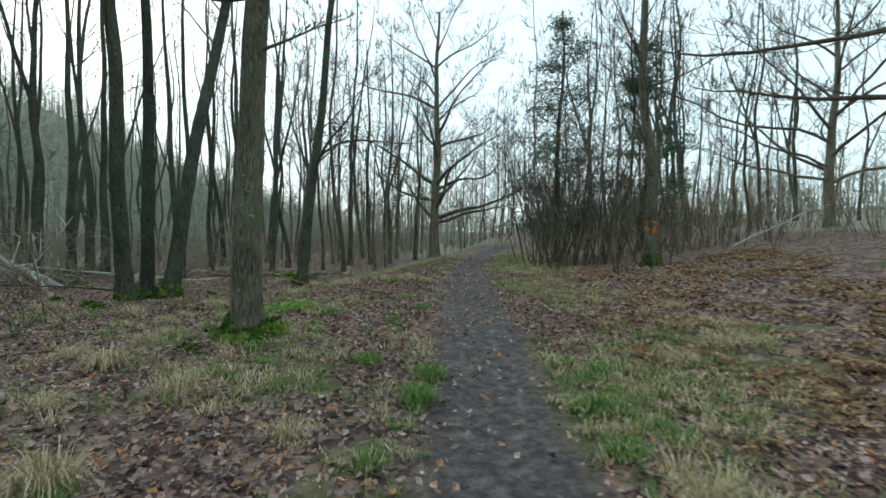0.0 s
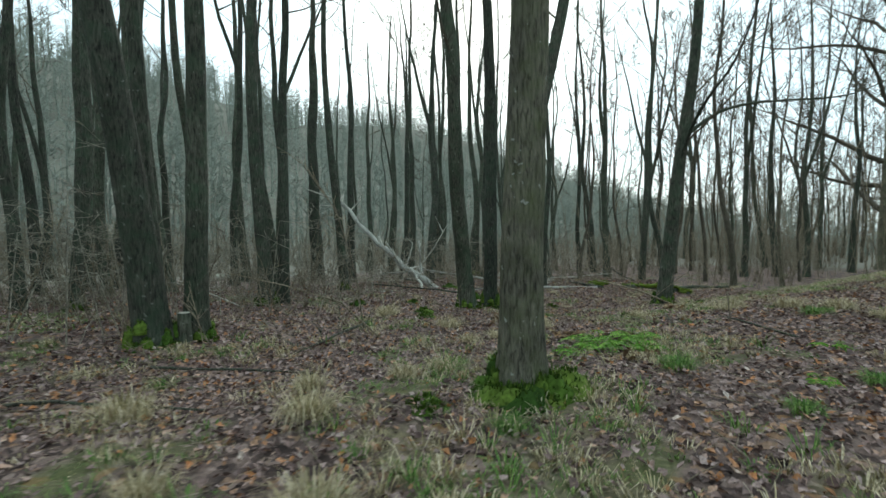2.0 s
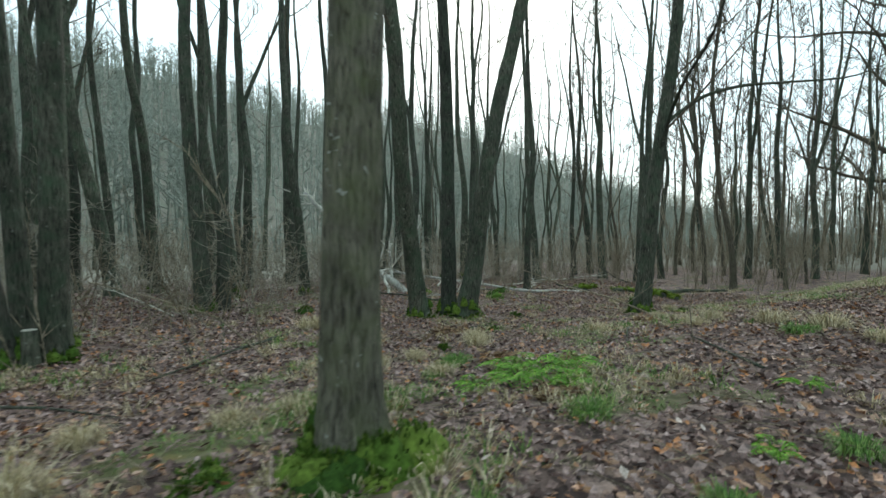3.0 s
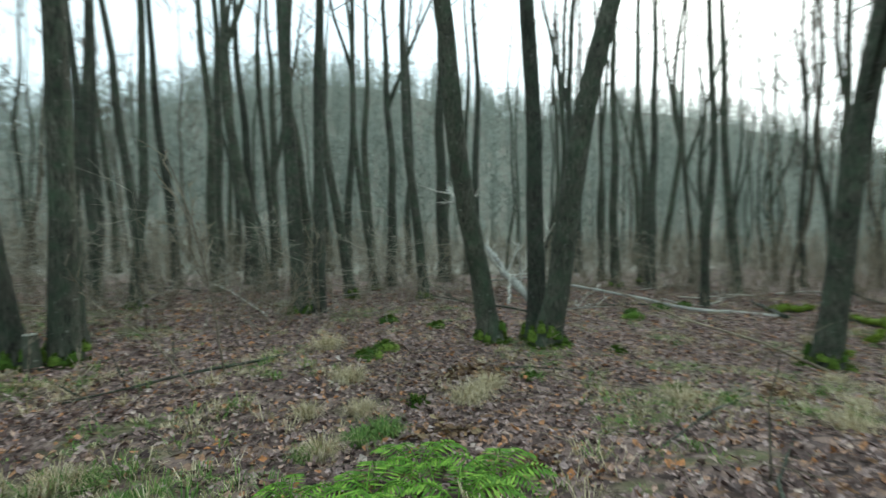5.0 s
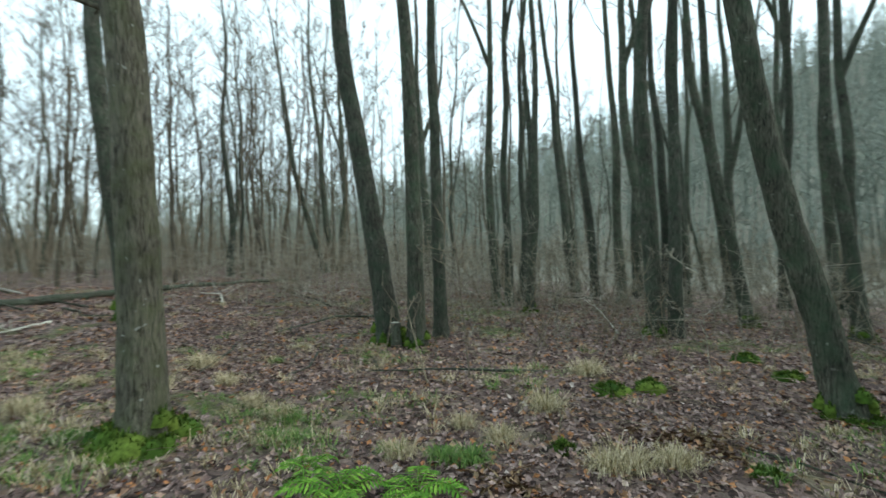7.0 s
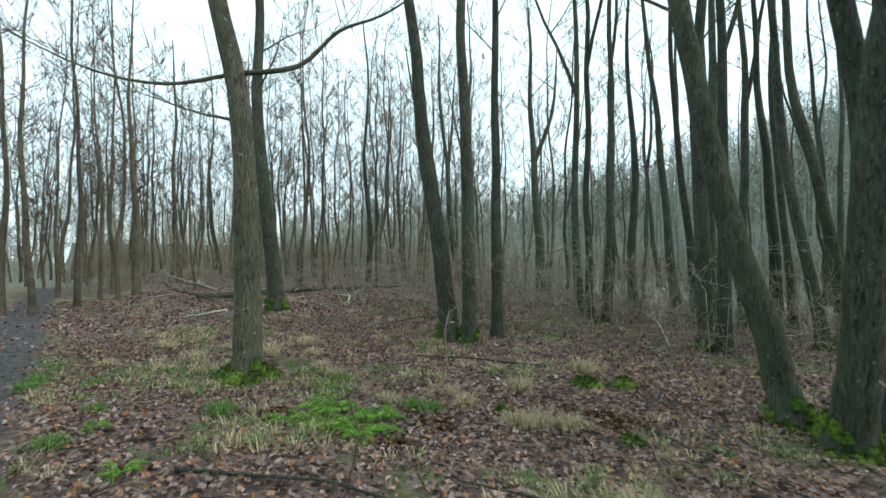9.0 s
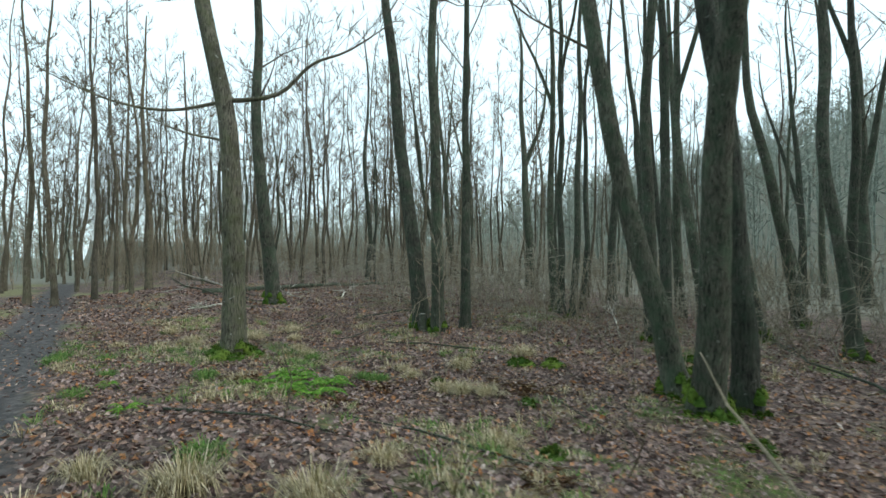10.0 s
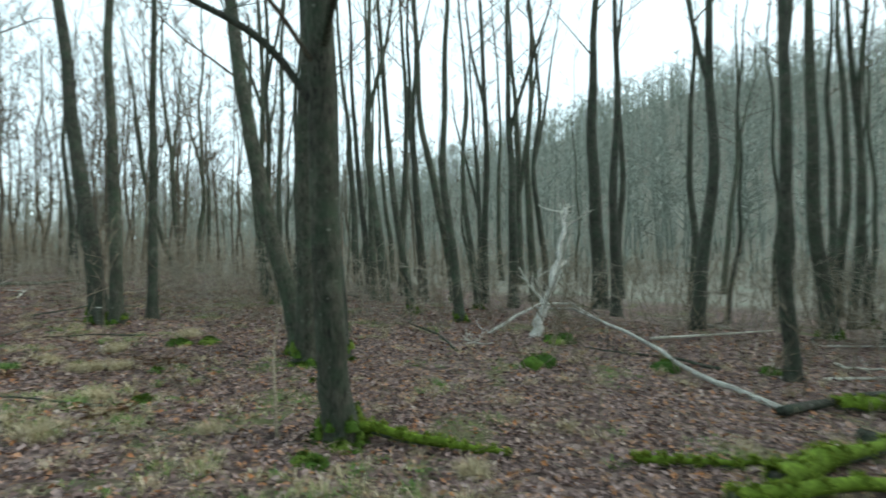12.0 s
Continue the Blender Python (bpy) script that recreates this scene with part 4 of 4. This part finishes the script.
cut_stub(-6.93, 5.72, 0.4, 0.075)
fallen("dead_stick", "thin pale twig standing in the leaf litter", "stick", ((-2.0, 10.5, -0.02), (-2.06, 10.55, 0.4), (-1.95, 10.5, 0.75)), 0.008, BRUSH, seed=31)
fallen("dead_stick", "thin forked pale stick leaning over the leaves", "stick", ((-4.0, 12.6, -0.02), (-3.7, 12.9, 0.3), (-3.3, 13.2, 0.65)), 0.009, BRUSH, shoots=3, seed=32)
fallen("dead_stick", "dark thin branch lying along the leaf litter", "stick", ((-1.2, 9.6, 0.03), (-1.9, 10.4, 0.06), (-2.4, 11.3, 0.03)), 0.015, BARK, seed=33)


def brash():
    """Dead branches lying about under the alders."""
    q = random.Random(91)
    for k in range(46):
        if k < 22:
            x, y = q.uniform(-17, -7.5), q.uniform(13, 26)
        elif k < 36:
            x, y = q.uniform(-16, -8.5), q.uniform(-2, 13)
        else:
            x, y = q.uniform(-9, -3), q.uniform(-8, -1)
        a, ln = q.uniform(0, 6.28), q.uniform(0.9, 3.0)
        pts, up = [], q.choice((0.03, 0.03, 0.3, 0.6))
        for i in range(4):
            t = i / 3
            pts.append((x + math.cos(a) * ln * t, y + math.sin(a) * ln * t, 0.03 + up * t * q.uniform(0.7, 1.1)))
            a += q.uniform(-0.25, 0.25)
        pale = q.random() < 0.4
        ob = fallen("fallen_branch", "pale dead branch lying under the alders" if pale else "dark dead branch lying under the alders", "branch", pts, q.uniform(0.012, 0.04),
                    BARK_PALE if pale else BARK, shoots=q.choice((0, 4, 6)), seed=200 + k)
        tagged(ob, group="dead branches on the wood floor")


brash()


def frond(mm, p, ang, length, rise, rng):
    """A fern frond: arching rib with rows of pinnae."""
    d = Vector((math.cos(ang), math.sin(ang), 0))
    side = Vector((-d.y, d.x, 0))
    pts = []
    for i in range(15):
        t = i / 14
        pts.append(p + d * (length * t * (1 - 0.12 * t)) + Vector((0, 0, rise * length * (1.7 * t - 1.9 * t * t) + 0.02)))
    mm.tube(pts[::2], [0.004] * 8, 3, cap=False)
    for i in range(2, 15):
        t = i / 14
        w = length * 0.26 * math.sin(math.pi * min(1.0, t * 0.8 + 0.22)) * rng.uniform(0.85, 1.1)
        for s in (-1, 1):
            a = (side * s + d * 0.35 + Vector((0, 0, -0.25))).normalized() * w
            mm.leaf(pts[i] + a * 0.5, a, d * (length * 0.026), 0.15)


def fern(x, y, fronds, length, seed, label):
    q = random.Random(seed)
    root = new("fern")
    for k in range(fronds):
        mm = Mesher()
        frond(mm, Vector((q.uniform(-0.03, 0.03), q.uniform(-0.03, 0.03), 0)), 6.283 * k / fronds + q.uniform(-0.25, 0.25), length * q.uniform(0.7, 1.15), q.uniform(0.3, 0.75), q)
        part("frond", mm.mesh("frond", FERN, False), root)
    root.location = on_ground(x, y, 0.0)
    return tagged(root, label, "fern", "green ferns by the mossy oak")


for x, y, n, ln, sd in ((-2.85, 8.55, 12, 0.42, 1), (-2.6, 8.95, 11, 0.42, 2), (-3.15, 8.95, 12, 0.4, 3), (-2.8, 9.3, 12, 0.42, 4), (-2.4, 8.6, 8, 0.3, 5), (-2.95, 8.15, 9, 0.32, 6), (-0.85, 8.0, 8, 0.22, 7), (-0.9, 9.35, 8, 0.2, 8)):
    fern(x, y, n, ln, sd, "bright green fern clump in leaf litter")


def tussock(label, mat, blades, h, seed):
    q = random.Random(seed)
    mm = Mesher()
    for _ in range(blades):
        a = q.uniform(0, 6.28)
        o = Vector((math.cos(a), math.sin(a), 0)) * 0.10 * q.random()
        d = Vector((math.cos(a) * q.uniform(0.2, 1.3), math.sin(a) * q.uniform(0.2, 1.3), q.uniform(0.35, 0.95))) * h * q.uniform(0.5, 1.25)
        mm.blade(o, d, q.uniform(0.0015, 0.0035), h * q.uniform(0.2, 0.9))
    return tagged(new("grass_tussock", mm.mesh("grass_tussock", mat, False)), label, "grass", "grass tussocks in the litter")


straw = tussock("pale straw grass tussock drooping over leaves", GRASS, 420, 0.2, 1)
green = tussock("fresh green grass tussock among leaves", GREENG, 340, 0.14, 2)
straw.location = on_ground(-4.35, 9.8)
green.location = on_ground(-0.55, 8.3)
q = random.Random(4)
for x, y in ((-4.6, 8.4), (-4.5, 8.85), (-4.5, 9.95), (-5.4, 8.9), (-3.65, 8.4), (-3.7, 6.9), (-3.75, 6.4), (-6.8, 8.9), (-3.4, 5.2), (-4.0, 5.6), (-2.4, 4.6), (-4.4, 4.4), (-3.1, 4.1), (-2.3, 3.1), (-1.3, 3.9), (-0.55, 11.1), (-1.0, 11.65), (-2.3, 11.7), (-3.6, 11.6), (-1.6, 12.1), (-4.7, 10.2), (-2.45, 12.85), (-4.15, 16.0), (-3.5, 13.6), (2.2, 5.6), (2.9, 6.1), (2.4, 9.0), (3.3, 8.2), (3.0, 10.6), (1.1, 3.1)):
    copy_thing(straw, Matrix.Translation(on_ground(x, y)) @ pose(0, 0, 0, 0, 0, q.uniform(0, 360)) @ Matrix.Diagonal((*[q.uniform(0.75, 1.35)] * 3, 1)))
for x, y in ((-3.9, 8.9), (-3.8, 8.7), (-4.9, 10.8), (-3.65, 8.3), (-3.7, 7.0), (-3.3, 7.3), (-2.3, 6.0), (-1.0, 5.6), (-0.35, 5.2), (-0.45, 4.65), (-0.9, 7.3), (-1.9, 8.0), (1.0, 4.5), (0.9, 3.65), (-0.7, 3.5), (-2.2, 3.0), (-1.2, 11.2), (-3.5, 14.75), (-5.2, 4.9), (1.3, 5.4)):
    copy_thing(green, Matrix.Translation(on_ground(x, y)) @ pose(0, 0, 0, 0, 0, q.uniform(0, 360)) @ Matrix.Diagonal((*[q.uniform(0.7, 1.3)] * 3, 1)))


def cushion(x, y, rad, seed):
    q = random.Random(seed)
    mm = Mesher()
    for _ in range(4):
        moss_lump(mm, Vector((q.uniform(-0.6, 0.6) * rad, q.uniform(-0.6, 0.6) * rad, 0)), rad * q.uniform(0.5, 0.9), rad * q.uniform(0.4, 0.7), q, 160)
    ob = new("moss_cushion", mm.mesh("moss_cushion", MOSSB))
    ob.location = on_ground(x, y, 0.0)
    tagged(ob, "low dark green moss cushion on the litter", "moss", "moss cushions on the wood floor")


for k, (x, y, rad) in enumerate(((-4.55, 9.4, 0.13), (-4.85, 10.8, 0.13), (-6.3, 9.3, 0.18), (-6.6, 9.6, 0.2), (-3.9, 11.95, 0.14), (-10.9, 15.2, 0.3), (-8.4, 15.4, 0.28), (-3.5, 14.85, 0.17), (-9.6, 17.4, 0.28), (-10.2, 19.0, 0.22), (-8.3, 11.0, 0.2), (-5.9, 12.9, 0.16), (-3.0, 5.9, 0.15), (-9.6, 10.4, 0.2))):
    cushion(x, y, rad, k + 40)


def low_sprays():
    """Pale dead side twigs, level and tangled, at the height of the knee to the head under the alders."""
    r = random.Random(52)
    me = Mesher()
    for k in range(760):
        x, y = (r.uniform(-17, -8.2), r.uniform(-2, 24)) if k < 640 else (r.uniform(-16, -7.5), r.uniform(-14, -3))
        if (-13.5 < x and 12.5 < y < 20) or (x > -10 and y > 11):
            continue
        a = r.uniform(0, 6.28)
        p = on_ground(x, y, r.uniform(0.15, 2.3) * r.random() ** 0.5)
        foot = on_ground(x - math.cos(a) * 0.3, y - math.sin(a) * 0.3, -0.03)
        ln = r.uniform(0.7, 2.4)
        line = [foot, foot.lerp(p, 0.6)] + limb_line(p, Vector((math.cos(a), math.sin(a), r.uniform(-0.15, 0.4))), ln, r, -0.03, 0.2, 5)
        w = r.uniform(0.005, 0.012)
        me.tube(line, [w * (1 - 0.12 * i) for i in range(len(line))], 3, cap=False)
        twigs(me, line[2:], w * 1.1, r, r.randint(4, 8), ln * 0.35, 1, 0.0, 0.0045)
    tagged(new("dead_sprays", me.mesh("dead_sprays", SPRAY)), "tangled pale dead side twigs under the alders", "twigs", kind="stuff")


low_sprays()


def bracken():
    """Collapsed brown bracken on the bank side and in a few patches of the wood floor."""
    r = random.Random(77)
    mm = Mesher()

    def clump(x, y, n, ln):
        p = on_ground(x, y, 0.0)
        for _ in range(n):
            a = r.uniform(0, 6.28)
            d = Vector((math.cos(a), math.sin(a), r.uniform(0.1, 0.7))).normalized()
            line = limb_line(p, d, ln * r.uniform(0.6, 1.2), r, -0.16, 0.15, 4)
            mm.tube(line, [0.004, 0.004, 0.003, 0.003, 0.002], 3, cap=False)
            for i in range(1, 5):
                for _ in range(5):
                    q2 = line[i - 1].lerp(line[i], r.random())
                    a2 = Vector((r.uniform(-1, 1), r.uniform(-1, 1), r.uniform(-0.5, 0.3))).normalized() * r.uniform(0.05, 0.12)
                    mm.leaf(q2 + a2 * 0.5, a2, a2.orthogonal().normalized() * a2.length * 0.22, 0.3)

    for _ in range(560):
        x, y = r.uniform(1.7, 8.5), r.uniform(1.2, 14)
        if noise.noise((x * 0.7, y * 0.7, 9)) > -0.15:
            clump(x, y, r.randint(4, 9), r.uniform(0.25, 0.5))
    for x, y in ((-5.3, 10.2), (-5.4, 10.4), (-5.2, 9.95), (-5.15, 10.5), (-3.65, 9.3), (-3.0, 9.6), (-2.3, 8.2), (-3.2, 12.4)):
        clump(x, y, 10, 0.28)
    tagged(new("bracken", mm.mesh("bracken", BRACKEN, False)), "collapsed rust-brown dead bracken", "bracken", kind="stuff")


bracken()


def thicket():
    """Dense dark brown brush round the holly on the bank."""
    r = random.Random(15)
    mm = Mesher()
    for _ in range(105):
        x, y = r.gauss(4.1, 0.75), r.gauss(17.0, 1.6)
        if x < path_x(y) + 1.0:
            continue
        p = on_ground(x, y, -0.03)
        line = limb_line(p, Vector((r.uniform(-0.4, 0.4), r.uniform(-0.3, 0.3), 1)), r.uniform(2.4, 5.6), r, 0.0, 0.12, 5)
        mm.tube(line, [0.022, 0.018, 0.015, 0.011, 0.008, 0.005], 4, cap=False)
        twigs(mm, line, 0.012, r, 8, 0.9, 1, 0.2)
    for _ in range(50):
        x, y = r.uniform(4.8, 9.5), r.uniform(15.5, 20)
        line = limb_line(on_ground(x, y, -0.03), Vector((r.uniform(-0.4, 0.4), r.uniform(-0.3, 0.3), 1)), r.uniform(0.8, 2.6), r, 0.0, 0.12, 5)
        mm.tube(line, [0.015, 0.013, 0.011, 0.009, 0.007, 0.004], 4, cap=False)
        twigs(mm, line, 0.009, r, 6, 0.7, 1, 0.2)
    tagged(new("thicket", mm.mesh("thicket", TWIG)), "dense dark leafless thicket beside the path", "scrub", kind="stuff")


thicket()
